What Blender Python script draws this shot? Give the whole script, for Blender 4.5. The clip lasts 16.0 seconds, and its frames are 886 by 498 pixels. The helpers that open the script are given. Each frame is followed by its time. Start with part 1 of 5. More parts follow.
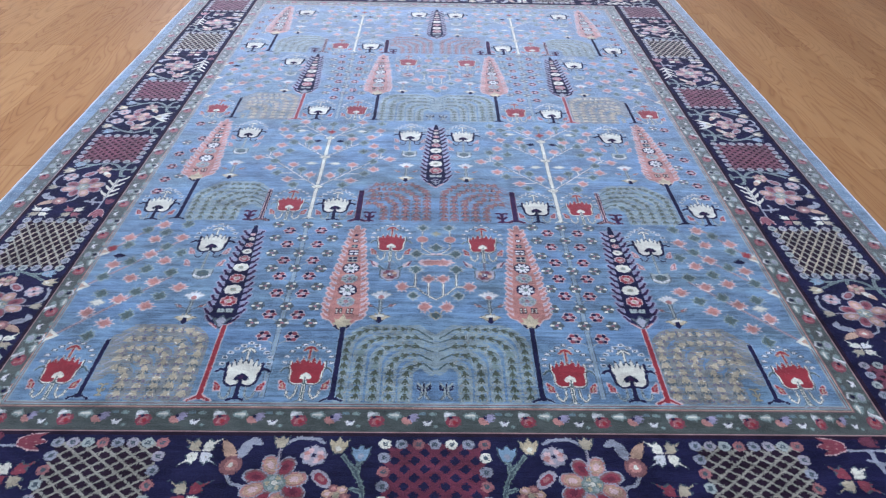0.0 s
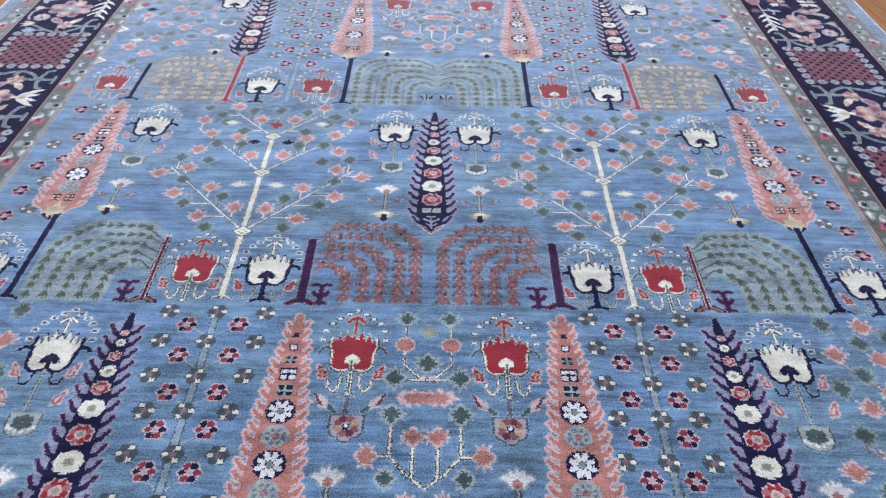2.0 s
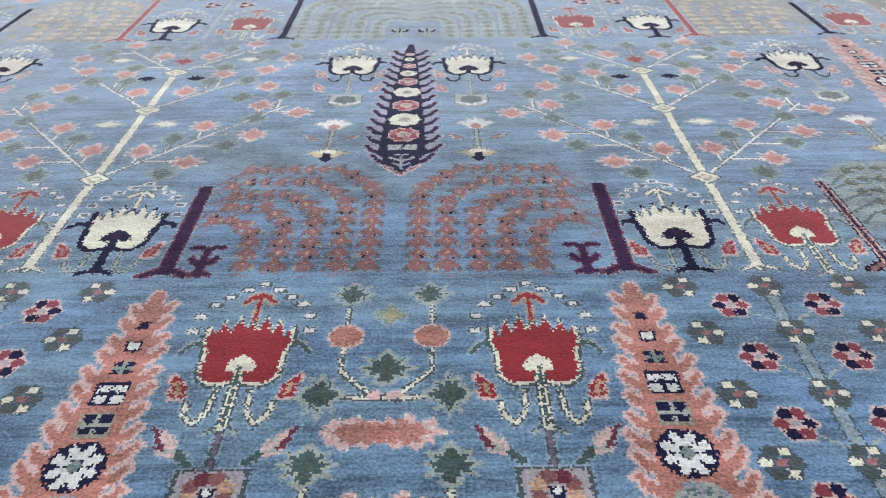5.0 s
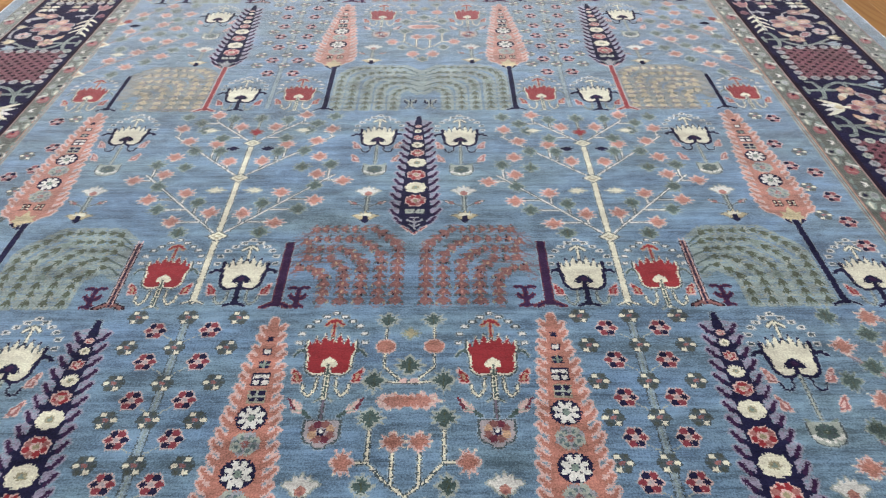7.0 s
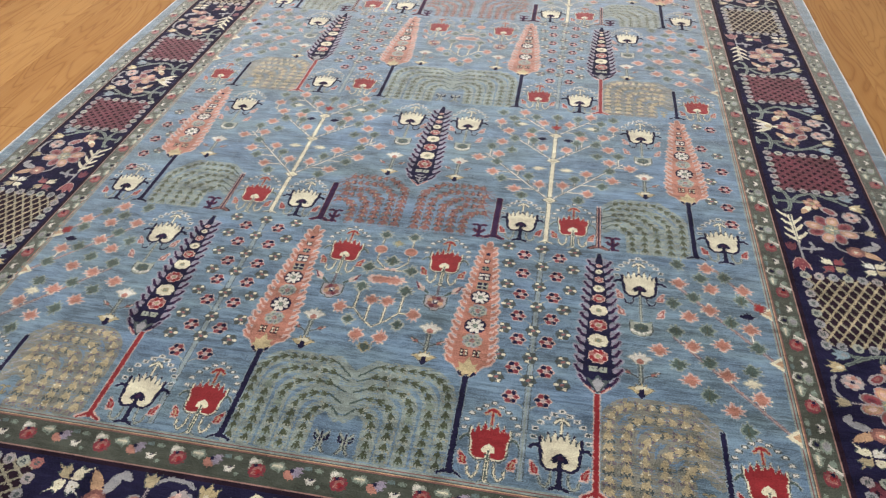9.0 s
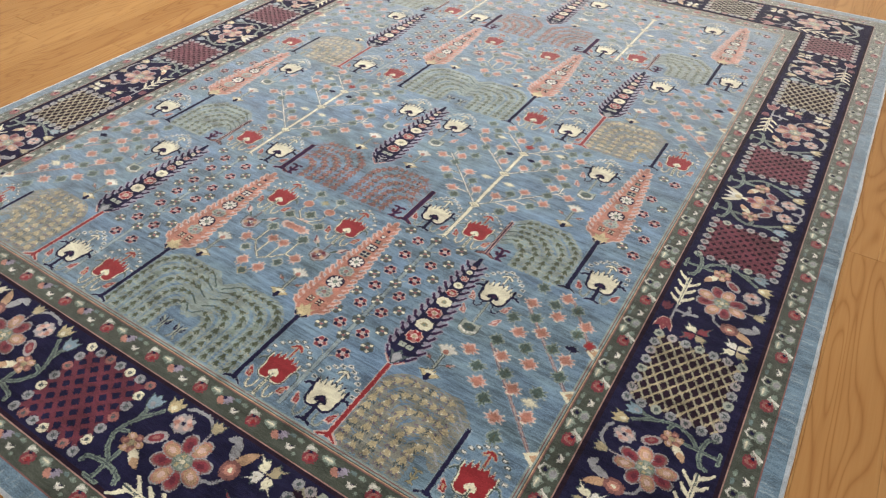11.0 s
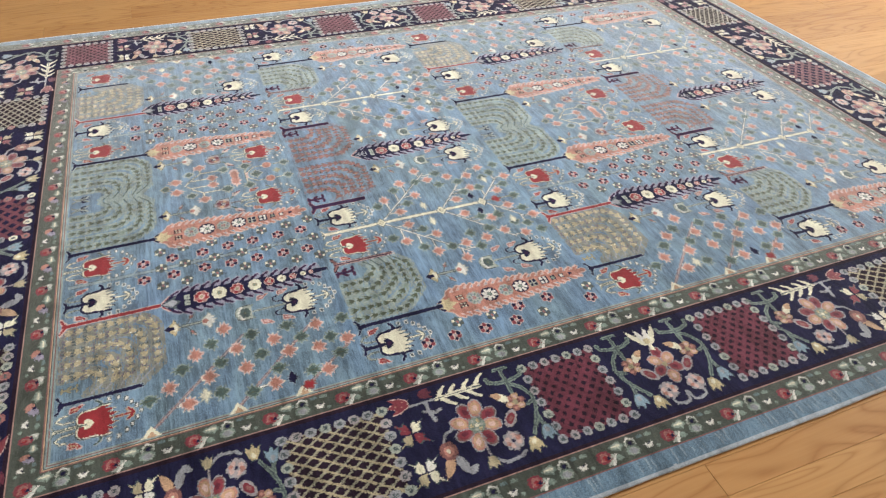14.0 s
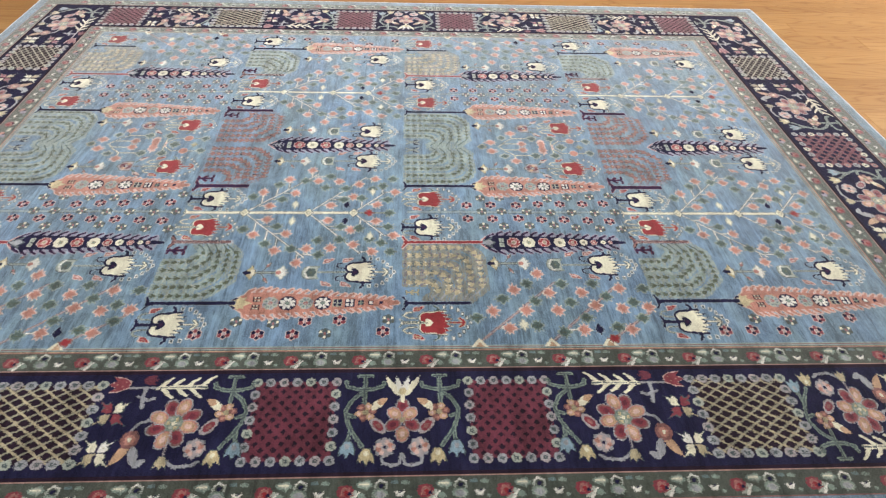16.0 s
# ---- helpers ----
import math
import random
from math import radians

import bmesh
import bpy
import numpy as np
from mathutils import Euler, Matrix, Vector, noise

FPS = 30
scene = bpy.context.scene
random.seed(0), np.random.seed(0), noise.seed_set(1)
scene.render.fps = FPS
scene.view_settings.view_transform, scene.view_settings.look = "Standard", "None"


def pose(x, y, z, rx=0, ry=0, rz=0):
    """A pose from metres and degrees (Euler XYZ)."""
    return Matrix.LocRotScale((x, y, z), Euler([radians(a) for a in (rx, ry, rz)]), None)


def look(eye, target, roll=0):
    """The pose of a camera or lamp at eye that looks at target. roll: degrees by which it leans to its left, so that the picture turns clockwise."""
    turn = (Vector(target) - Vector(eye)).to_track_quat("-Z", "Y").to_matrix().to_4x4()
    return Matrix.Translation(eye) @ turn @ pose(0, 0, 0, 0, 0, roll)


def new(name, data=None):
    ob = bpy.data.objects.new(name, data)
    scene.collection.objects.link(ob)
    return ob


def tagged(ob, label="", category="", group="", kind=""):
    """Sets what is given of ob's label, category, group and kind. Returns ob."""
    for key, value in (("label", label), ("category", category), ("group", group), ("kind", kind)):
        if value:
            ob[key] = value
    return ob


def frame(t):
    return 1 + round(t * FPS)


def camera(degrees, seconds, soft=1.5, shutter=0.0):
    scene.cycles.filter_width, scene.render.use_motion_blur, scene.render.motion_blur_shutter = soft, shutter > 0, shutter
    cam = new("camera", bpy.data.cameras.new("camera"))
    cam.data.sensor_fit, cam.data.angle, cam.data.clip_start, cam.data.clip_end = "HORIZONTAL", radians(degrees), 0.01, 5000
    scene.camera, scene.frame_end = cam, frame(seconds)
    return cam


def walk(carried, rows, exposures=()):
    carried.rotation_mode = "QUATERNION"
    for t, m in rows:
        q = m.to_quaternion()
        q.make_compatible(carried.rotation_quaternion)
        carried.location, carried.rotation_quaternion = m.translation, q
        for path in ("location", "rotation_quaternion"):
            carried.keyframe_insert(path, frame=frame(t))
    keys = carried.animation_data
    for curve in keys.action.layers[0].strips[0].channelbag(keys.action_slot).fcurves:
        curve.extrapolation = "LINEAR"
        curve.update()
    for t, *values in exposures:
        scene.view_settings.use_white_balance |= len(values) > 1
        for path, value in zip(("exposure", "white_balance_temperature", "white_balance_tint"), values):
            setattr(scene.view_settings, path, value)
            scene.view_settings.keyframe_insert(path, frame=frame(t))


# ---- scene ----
cam = camera(68.4, 16.0, soft=1.15, shutter=0.15)
PATH = [
    (0, (-0.011, -1.246, 1.55), (0.019, 0.329, 0.317), 1.3),
    (0.5, (0.001, -0.969, 1.516), (0.007, 0.557, 0.223), 1.2),
    (1, (-0.009, -0.682, 1.461), (-0.008, 0.794, 0.112), 1.5),
    (1.5, (0.005, -0.414, 1.38), (0.02, 1.022, -0.013), 1.5),
    (2, (0.024, -0.119, 1.252), (0.032, 1.283, -0.174), 1.3),
    (2.5, (0.042, 0.055, 1.095), (0.042, 1.417, -0.37), 0.7),
    (3, (0.036, 0.144, 0.893), (0.031, 1.558, -0.522), 0.7),
    (3.5, (0.048, 0.187, 0.724), (0.033, 1.705, -0.578), 0.1),
    (3.7, (0.046, 0.199, 0.674), (0.037, 1.72, -0.624), 0.0),
    (4.75, (0.065, 0.225, 0.59), (0.062, 1.785, -0.65), -0.4),
    (5.8, (0.078, 0.18, 0.666), (0.091, 1.723, -0.606), -0.8),
    (6, (0.082, 0.152, 0.741), (0.09, 1.665, -0.567), -0.9),
    (6.5, (0.071, 0.053, 0.941), (0.073, 1.538, -0.399), -0.9),
    (7, (0.074, -0.123, 1.139), (0.074, 1.347, -0.217), -0.3),
    (7.5, (0.073, -0.333, 1.321), (0.072, 1.12, -0.053), 0.6),
    (8, (0.149, -0.512, 1.446), (0.125, 0.929, 0.059), 0.5),
    (8.5, (0.329, -0.706, 1.514), (0.193, 0.741, 0.14), -0.3),
    (9, (0.491, -0.803, 1.574), (0.203, 0.621, 0.2), -1.7),
    (9.5, (0.723, -0.819, 1.593), (0.335, 0.598, 0.237), -1.3),
    (10, (0.978, -0.843, 1.605), (0.51, 0.565, 0.264), -0.4),
    (10.2, (1.116, -0.819, 1.608), (0.585, 0.564, 0.264), 0.2),
    (11.25, (1.615, -0.645, 1.64), (0.755, 0.585, 0.315), 1.0),
    (12.3, (2.035, -0.262, 1.667), (0.904, 0.755, 0.369), 2.0),
    (12.5, (2.101, -0.16, 1.654), (0.91, 0.807, 0.37), 1.8),
    (13, (2.296, 0.081, 1.656), (1.004, 0.919, 0.38), 1.4),
    (13.5, (2.425, 0.318, 1.633), (1.074, 1.021, 0.336), 1.7),
    (14, (2.493, 0.61, 1.637), (1.094, 1.187, 0.328), 2.0),
    (14.5, (2.561, 0.909, 1.645), (1.12, 1.348, 0.328), 2.5),
    (15, (2.596, 1.214, 1.634), (1.12, 1.508, 0.317), 1.2),
    (15.5, (2.619, 1.523, 1.642), (1.127, 1.753, 0.33), 1.4),
    (16, (2.637, 1.827, 1.647), (1.129, 1.929, 0.338), 2.5),
]
EXPOSURES = [(0, 0.03, 4690, 15), (2, 0.0, 4970, 16), (3.5, -0.09, 5170, 11), (6, -0.09, 5480, 9), (7, -0.07, 5690, 8), (8, -0.04, 5900, 8), (9, 0.0, 6200, 9), (10, 0.04, 6260, 8), (12.5, 0.16, 6120, 7), (14.5, 0.20, 5950, 6.5), (16, 0.16, 5910, 6)]
walk(cam, [(t, look(eye, target, roll)) for t, eye, target, roll in PATH], EXPOSURES)

# ---- light ----
world = bpy.data.worlds.new("room_air")
scene.world = world
world.use_nodes = True
world.node_tree.nodes["Background"].inputs[0].default_value = (0.9, 0.95, 1.0, 1)
world.node_tree.nodes["Background"].inputs[1].default_value = 0.05


# Area light added under the ceiling, unseen; no real fixture is known there.
def unseen_fill(x, y, power, sx=1.2, sy=1.2, colour=(1.0, 0.965, 0.92)):
    data = bpy.data.lights.new("unseen_fill", "AREA")
    data.shape, data.size, data.size_y = "RECTANGLE", sx, sy
    data.energy, data.color = power, colour
    lamp = new("unseen_fill", data)
    lamp.matrix_world = look((x, y, 2.86), (x, y, 0))
    return lamp


# Added fill lights, each power tuned for brightness across rug and floor.
for ly, row in ((-2.2, (18, 36, 42)), (1.8, (60, 60, 12)), (7.0, (100, 140, 10))):
    for lx, power in zip((-2.5, 0.2, 3.4), row):
        unseen_fill(lx, ly, power)


# ---- materials ----
def nodes_of(name):
    m = bpy.data.materials.new(name)
    m.use_nodes = True
    t = m.node_tree
    return m, t.nodes, t.links, t.nodes["Principled BSDF"]


def math_node(n, l, op, a, b):
    m = n.new("ShaderNodeMath")
    m.operation = op
    for i, v in enumerate((a, b)):
        if isinstance(v, (int, float)):
            m.inputs[i].default_value = v
        else:
            l.new(v, m.inputs[i])
    return m.outputs[0]


def noise_at(n, l, scale, detail=3.0, rough=0.55, source="Position"):
    """Noise over the world's metres, stretched by scale along x, y and z."""
    if source == "Position":
        out = n.new("ShaderNodeNewGeometry").outputs["Position"]
    else:
        out = n.new("ShaderNodeTexCoord").outputs["Object"]
    mp = n.new("ShaderNodeMapping")
    mp.inputs["Scale"].default_value = scale
    l.new(out, mp.inputs["Vector"])
    t = n.new("ShaderNodeTexNoise")
    t.inputs["Scale"].default_value = 1.0
    t.inputs["Detail"].default_value = detail
    t.inputs["Roughness"].default_value = rough
    l.new(mp.outputs[0], t.inputs["Vector"])
    return t.outputs["Fac"]


def wool(name, colour, abrash=0.35, sheen=0.9, drift=None):
    """Hand-knotted wool pile: dye that shifts from weft to weft, single knots, soft nap."""
    m, n, l, b = nodes_of("wool_" + name)
    terms = ((noise_at(n, l, (1.1, 46, 1), 4, 0.65), abrash * 1.9), (noise_at(n, l, (14, 150, 1), 3, 0.65), abrash * 1.7),
             (noise_at(n, l, (0.8, 4.5, 1), 2), abrash * 1.6), (noise_at(n, l, (8, 15, 1), 5, 0.75), 2.3), (noise_at(n, l, (5, 70, 1), 3, 0.6), abrash * 2.2), (noise_at(n, l, (26, 400, 1), 2, 0.6), abrash * 1.4))
    knot = noise_at(n, l, (260, 330, 60), 1.5, 0.6)
    plain = 1.1 if min(colour) > 0.3 or colour[0] > 6 * colour[1] else 1.75     # the even, undyed and madder yarns
    a = math_node(n, l, "MULTIPLY", math_node(n, l, "SUBTRACT", knot, 0.5), plain)
    for f, w in terms:
        a = math_node(n, l, "ADD", a, math_node(n, l, "MULTIPLY", math_node(n, l, "SUBTRACT", f, 0.5), w * min(1.0, plain / 1.75)))
    mix = n.new("ShaderNodeMix")
    mix.data_type = "RGBA"
    grey = sum(colour) / 3
    mix.inputs["A"].default_value = (*[c * 0.42 for c in colour], 1)
    mix.inputs["B"].default_value = (*[min(1, c * 1.42 + grey * 0.12 + 0.006) for c in colour], 1)
    l.new(math_node(n, l, "ADD", a, 0.5), mix.inputs["Factor"])
    dyed = mix.outputs["Result"]
    if drift:                    # a second lot of yarn, woven in by turns
        lot = n.new("ShaderNodeMix")
        lot.data_type, lot.blend_type = "RGBA", "MULTIPLY"
        lot.inputs["B"].default_value = (*drift, 1)
        spread = math_node(n, l, "MULTIPLY", math_node(n, l, "SUBTRACT", noise_at(n, l, (1.6, 5.5, 1), 4, 0.6), 0.38), 3.6)
        clip = n.new("ShaderNodeClamp")
        l.new(spread, clip.inputs["Value"])
        l.new(clip.outputs[0], lot.inputs["Factor"])
        l.new(dyed, lot.inputs["A"])
        dyed = lot.outputs["Result"]
    l.new(dyed, b.inputs["Base Color"])
    b.inputs["Roughness"].default_value = 0.55
    b.inputs["Diffuse Roughness"].default_value = 1.0
    b.inputs["Specular IOR Level"].default_value = 0.06
    b.inputs["Sheen Weight"].default_value = sheen
    b.inputs["Sheen Roughness"].default_value = 0.30
    top = max(colour)
    b.inputs["Sheen Tint"].default_value = (*[0.72 + 0.28 * c / top for c in colour], 1)
    bump = n.new("ShaderNodeBump")
    bump.inputs["Strength"].default_value = 0.7
    bump.inputs["Distance"].default_value = 0.003
    l.new(knot, bump.inputs["Height"])
    l.new(bump.outputs[0], b.inputs["Normal"])
    # loose fibre ends over the pile, pale where it is seen at a slant
    fuzz, both_ = n.new("ShaderNodeBsdfSheen"), n.new("ShaderNodeAddShader")
    fuzz.inputs["Color"].default_value = (*[sheen * FUZZ * v for v in (0.98, 0.99, 1.0)], 1)
    fuzz.inputs["Roughness"].default_value = 0.40
    l.new(b.outputs[0], both_.inputs[0])
    l.new(fuzz.outputs[0], both_.inputs[1])
    l.new(both_.outputs[0], n["Material Output"].inputs["Surface"])
    return m


FUZZ = 0.94
DYES = {
    "blue": (0.134, 0.227, 0.351), "navy": (0.0095, 0.0088, 0.044), "cream": (0.78, 0.685, 0.51),
    "white": (0.68, 0.66, 0.60), "red": (0.275, 0.014, 0.022), "rust": (0.42, 0.182, 0.132),
    "pink": (0.60, 0.43, 0.385), "green": (0.054, 0.092, 0.084), "moss": (0.057, 0.070, 0.055),
    "sage": (0.185, 0.245, 0.205), "grey": (0.29, 0.30, 0.325), "sky": (0.21, 0.31, 0.38),
    "yellow": (0.48, 0.41, 0.235), "olive": (0.31, 0.28, 0.165), "purple": (0.036, 0.011, 0.052),
    "maroon": (0.12, 0.014, 0.032), "wine": (0.017, 0.006, 0.018), "plum": (0.132, 0.022, 0.044),
    "peach": (0.46, 0.30, 0.18), "brick": (0.215, 0.088, 0.080), "teal": (0.115, 0.175, 0.18),
    "coral": (0.31, 0.12, 0.11), "selvedge": (0.132, 0.216, 0.295), "slate": (0.058, 0.082, 0.090),
    "straw": (0.30, 0.285, 0.205), "dusk": (0.21, 0.095, 0.090), "rim": (0.24, 0.32, 0.38), "haze": (0.245, 0.305, 0.290), "mauve": (0.15, 0.125, 0.165), "celadon": (0.35, 0.385, 0.33),
    "rose": (0.215, 0.026, 0.044), "salmon": (0.425, 0.198, 0.152), "lilac": (0.27, 0.245, 0.33), "fern": (0.060, 0.078, 0.042), "wheat": (0.40, 0.345, 0.215), "shade": (0.098, 0.175, 0.255), "blush": (0.34, 0.20, 0.175), "edge_light": (0.40, 0.45, 0.50),
    "silver": (0.36, 0.33, 0.34), "flax": (0.215, 0.225, 0.195), "bark": (0.185, 0.150, 0.170),
}
STREAKY = {"blue": 0.50, "selvedge": 0.30, "moss": 0.30, "navy": 0.30}
WOOL = {k: wool(k, c, STREAKY.get(k, 0.20), 0.07 if k in ("navy", "wine", "purple") else 0.6 if k in ("red", "maroon", "plum") else 1.0, (1.12, 1.06, 0.86) if k == "blue" else None) for k, c in DYES.items()}
DYE_NAMES = list(DYES)


def timber():
    m, n, l, b = nodes_of("honey_timber")
    tc = n.new("ShaderNodeTexCoord")
    rnd = math_node(n, l, "FRACT", math_node(n, l, "ADD", n.new("ShaderNodeObjectInfo").outputs["Random"], n.new("ShaderNodeNewGeometry").outputs["Random Per Island"]), 0.0)
    shift = n.new("ShaderNodeCombineXYZ")
    l.new(math_node(n, l, "MULTIPLY", rnd, 37.0), shift.inputs[0])
    l.new(math_node(n, l, "MULTIPLY", rnd, 91.0), shift.inputs[1])
    pos = n.new("ShaderNodeNewGeometry").outputs["Position"]
    add = n.new("ShaderNodeVectorMath")
    add.operation = "ADD"
    l.new(pos, add.inputs[0])
    l.new(shift.outputs[0], add.inputs[1])

    def grain(scale, detail, rough, dist=0.0):
        mp = n.new("ShaderNodeMapping")
        mp.inputs["Scale"].default_value = scale
        l.new(add.outputs[0], mp.inputs["Vector"])
        t = n.new("ShaderNodeTexNoise")
        t.inputs["Scale"].default_value = 1.0
        t.inputs["Detail"].default_value = detail
        t.inputs["Roughness"].default_value = rough
        t.inputs["Distortion"].default_value = dist
        l.new(mp.outputs[0], t.inputs["Vector"])
        return t.outputs["Fac"]

    rings = grain((7.5, 1.15, 3), 1.2, 0.4, 0.5)
    band = math_node(n, l, "PINGPONG", math_node(n, l, "MULTIPLY", rings, 24.0), 1.0)
    band = math_node(n, l, "POWER", band, 3.5)
    fine = grain((160, 3.5, 20), 4, 0.6)
    broad = grain((2.2, 0.7, 1), 3, 0.55)
    f = math_node(n, l, "ADD", math_node(n, l, "MULTIPLY", band, 0.30), math_node(n, l, "MULTIPLY", fine, 0.24))
    f = math_node(n, l, "ADD", f, math_node(n, l, "MULTIPLY", broad, 0.42))
    f = math_node(n, l, "ADD", f, math_node(n, l, "MULTIPLY", rnd, 0.30))
    ramp = n.new("ShaderNodeValToRGB")
    ramp.color_ramp.elements[0].position, ramp.color_ramp.elements[0].color = 0.20, (0.475, 0.272, 0.100, 1)
    ramp.color_ramp.elements[1].position, ramp.color_ramp.elements[1].color = 0.95, (0.248, 0.108, 0.031, 1)
    l.new(f, ramp.inputs[0])
    l.new(ramp.outputs[0], b.inputs["Base Color"])
    b.inputs["Specular IOR Level"].default_value = 0.20
    rough = math_node(n, l, "ADD", math_node(n, l, "MULTIPLY", fine, 0.18), 0.38)
    l.new(rough, b.inputs["Roughness"])
    bump = n.new("ShaderNodeBump")
    bump.inputs["Strength"].default_value = 0.12
    bump.inputs["Distance"].default_value = 0.001
    l.new(fine, bump.inputs["Height"])
    l.new(bump.outputs[0], b.inputs["Normal"])
    return m


def plaster(name, colour):
    m, n, l, b = nodes_of(name)
    mix = n.new("ShaderNodeMix")
    mix.data_type = "RGBA"
    mix.inputs["A"].default_value = (*[c * 0.94 for c in colour], 1)
    mix.inputs["B"].default_value = (*colour, 1)
    l.new(noise_at(n, l, (3, 3, 3), 4), mix.inputs["Factor"])
    l.new(mix.outputs["Result"], b.inputs["Base Color"])
    b.inputs["Roughness"].default_value = 0.85
    return m


TIMBER = timber()
WALL = plaster("wall_paint", (0.72, 0.69, 0.64))
CEIL = plaster("ceiling_paint", (0.80, 0.79, 0.77))
GAP = plaster("dark_joint", (0.24, 0.125, 0.050))


# ---- structure ----
def mesh_of(name, verts, faces, mats, index=None):
    me = bpy.data.meshes.new(name)
    me.from_pydata(verts, [], faces)
    for m in mats:
        me.materials.append(m)
    if index is not None:
        me.polygons.foreach_set("material_index", index)
    me.update()
    return me


def box(x0, y0, z0, x1, y1, z1):
    v = [(x, y, z) for z in (z0, z1) for y in (y0, y1) for x in (x0, x1)]
    f = [(0, 2, 3, 1), (4, 5, 7, 6), (0, 1, 5, 4), (2, 6, 7, 3), (0, 4, 6, 2), (1, 3, 7, 5)]
    return v, f


FLOOR_Z = -0.012      # the top of the pile lies at z = 0
X0, X1, Y0, Y1, H = -5.2, 5.6, -4.2, 8.2, 2.9
for nm, b6 in {
    "wall_west": (X0 - 0.15, Y0 - 0.15, FLOOR_Z - 0.1, X0, Y1 + 0.15, H),
    "wall_east": (X1, Y0 - 0.15, FLOOR_Z - 0.1, X1 + 0.15, Y1 + 0.15, H),
    "wall_south": (X0, Y0 - 0.15, FLOOR_Z - 0.1, X1, Y0, H),
    "wall_north": (X0, Y1, FLOOR_Z - 0.1, X1, Y1 + 0.15, H),
}.items():
    tagged(new(nm, mesh_of(nm, *box(*b6), [WALL])), "plain off-white painted wall closing the room", "wall", kind="structure")
tagged(new("ceiling", mesh_of("ceiling", *box(X0 - 0.15, Y0 - 0.15, H, X1 + 0.15, Y1 + 0.15, H + 0.15), [CEIL])),
       "plain white painted ceiling", "ceiling", kind="structure")
floor = tagged(new("floor", mesh_of("floor", *box(X0, Y0, FLOOR_Z - 0.1, X1, Y1, FLOOR_Z - 0.006), [GAP])),
               "honey-coloured timber strip floor with satin varnish", "floor", kind="structure")

# ---- the rug's charts: motifs drawn knot by knot ----
K = 0.0024            # one knot
E = 0.0034            # the usual outline


class Chart:
    def __init__(self, x0, y0, x1, y1):
        self.x0, self.y0 = math.floor(x0 / K) * K, math.floor(y0 / K) * K
        self.nx, self.ny = int(math.ceil((x1 - self.x0) / K)), int(math.ceil((y1 - self.y0) / K))
        self.X, self.Y = np.meshgrid(self.x0 + (np.arange(self.nx) + 0.5) * K, self.y0 + (np.arange(self.ny) + 0.5) * K)
        self.a = np.zeros((self.ny, self.nx), int)

    def put(self, mask, dye):
        self.a[mask] = DYE_NAMES.index(dye) + 1 if dye else 0
        return self

    def inside(self, pts):
        m = np.zeros(self.a.shape, bool)
        for (xa, ya), (xb, yb) in zip(pts, pts[1:] + pts[:1]):
            if ya != yb:
                m ^= ((ya > self.Y) != (yb > self.Y)) & (self.X < (xb - xa) * (self.Y - ya) / (yb - ya) + xa)
        return m

    def poly(self, pts, dye):
        return self.put(self.inside(pts), dye)

    def ell(self, cx, cy, rx, ry, dye):
        return self.put(((self.X - cx) / rx) ** 2 + ((self.Y - cy) / ry) ** 2 < 1, dye)

    def rect(self, cx, cy, w, h, dye):
        return self.put((abs(self.X - cx) < w / 2) & (abs(self.Y - cy) < h / 2), dye)

    def line(self, pts, w, dye):
        for (xa, ya), (xb, yb) in zip(pts, pts[1:]):
            dx, dy = xb - xa, yb - ya
            t = np.clip(((self.X - xa) * dx + (self.Y - ya) * dy) / (dx * dx + dy * dy + 1e-12), 0, 1)
            self.put((self.X - xa - t * dx) ** 2 + (self.Y - ya - t * dy) ** 2 < (w / 2) ** 2, dye)
        return self

    def rim(self, dye, times=1):
        for _ in range(times):
            f = np.pad(self.a > 0, 1)
            grown = f[:-2, 1:-1] | f[2:, 1:-1] | f[1:-1, :-2] | f[1:-1, 2:]
            self.put(grown & (self.a == 0), dye)
        return self

    def ragged(self, chance=0.10):
        """Hand knotting: single knots slip sideways or along the warp."""
        r = np.random.RandomState(self.nx * 7 + self.ny)
        j, i = np.indices(self.a.shape)
        u, v = r.rand(*self.a.shape), r.rand(*self.a.shape)
        i = np.clip(i + (u < chance).astype(int) - (u > 1 - chance).astype(int), 0, self.nx - 1)
        j = np.clip(j + (v < chance * 0.6).astype(int) - (v > 1 - chance * 0.6).astype(int), 0, self.ny - 1)
        self.a = self.a[j, i]
        return self

    def mesh(self, name):
        verts, faces, index, used = [], [], [], []
        live = {}

        def close(x, c, ya, yb):
            if c not in used:
                used.append(c)
            i = len(verts)
            xa, xb = self.x0 + x[0] * K, self.x0 + x[1] * K
            y0, y1 = self.y0 + ya * K, self.y0 + yb * K
            verts.extend([(xa, y0, 0), (xb, y0, 0), (xb, y1, 0), (xa, y1, 0)])
            faces.append((i, i + 1, i + 2, i + 3))
            index.append(used.index(c))

        for j in range(self.ny + 1):
            runs = {}
            if j < self.ny:
                row = self.a[j]
                cuts = [0, *(np.flatnonzero(np.diff(row)) + 1).tolist(), self.nx]
                for p, q in zip(cuts, cuts[1:]):
                    if row[p]:
                        runs[(p, q, int(row[p]))] = j
            for key in list(live):
                if key not in runs:
                    close(key[:2], key[2], live.pop(key), j)
            for key in runs:
                live.setdefault(key, j)
        return mesh_of(name, verts, faces, [WOOL[DYE_NAMES[c - 1]] for c in used], index)


def arc(cx, cy, rx, ry, a0, a1, n=12):
    return [(cx + rx * math.cos(radians(a0 + (a1 - a0) * i / n)), cy + ry * math.sin(radians(a0 + (a1 - a0) * i / n))) for i in range(n + 1)]


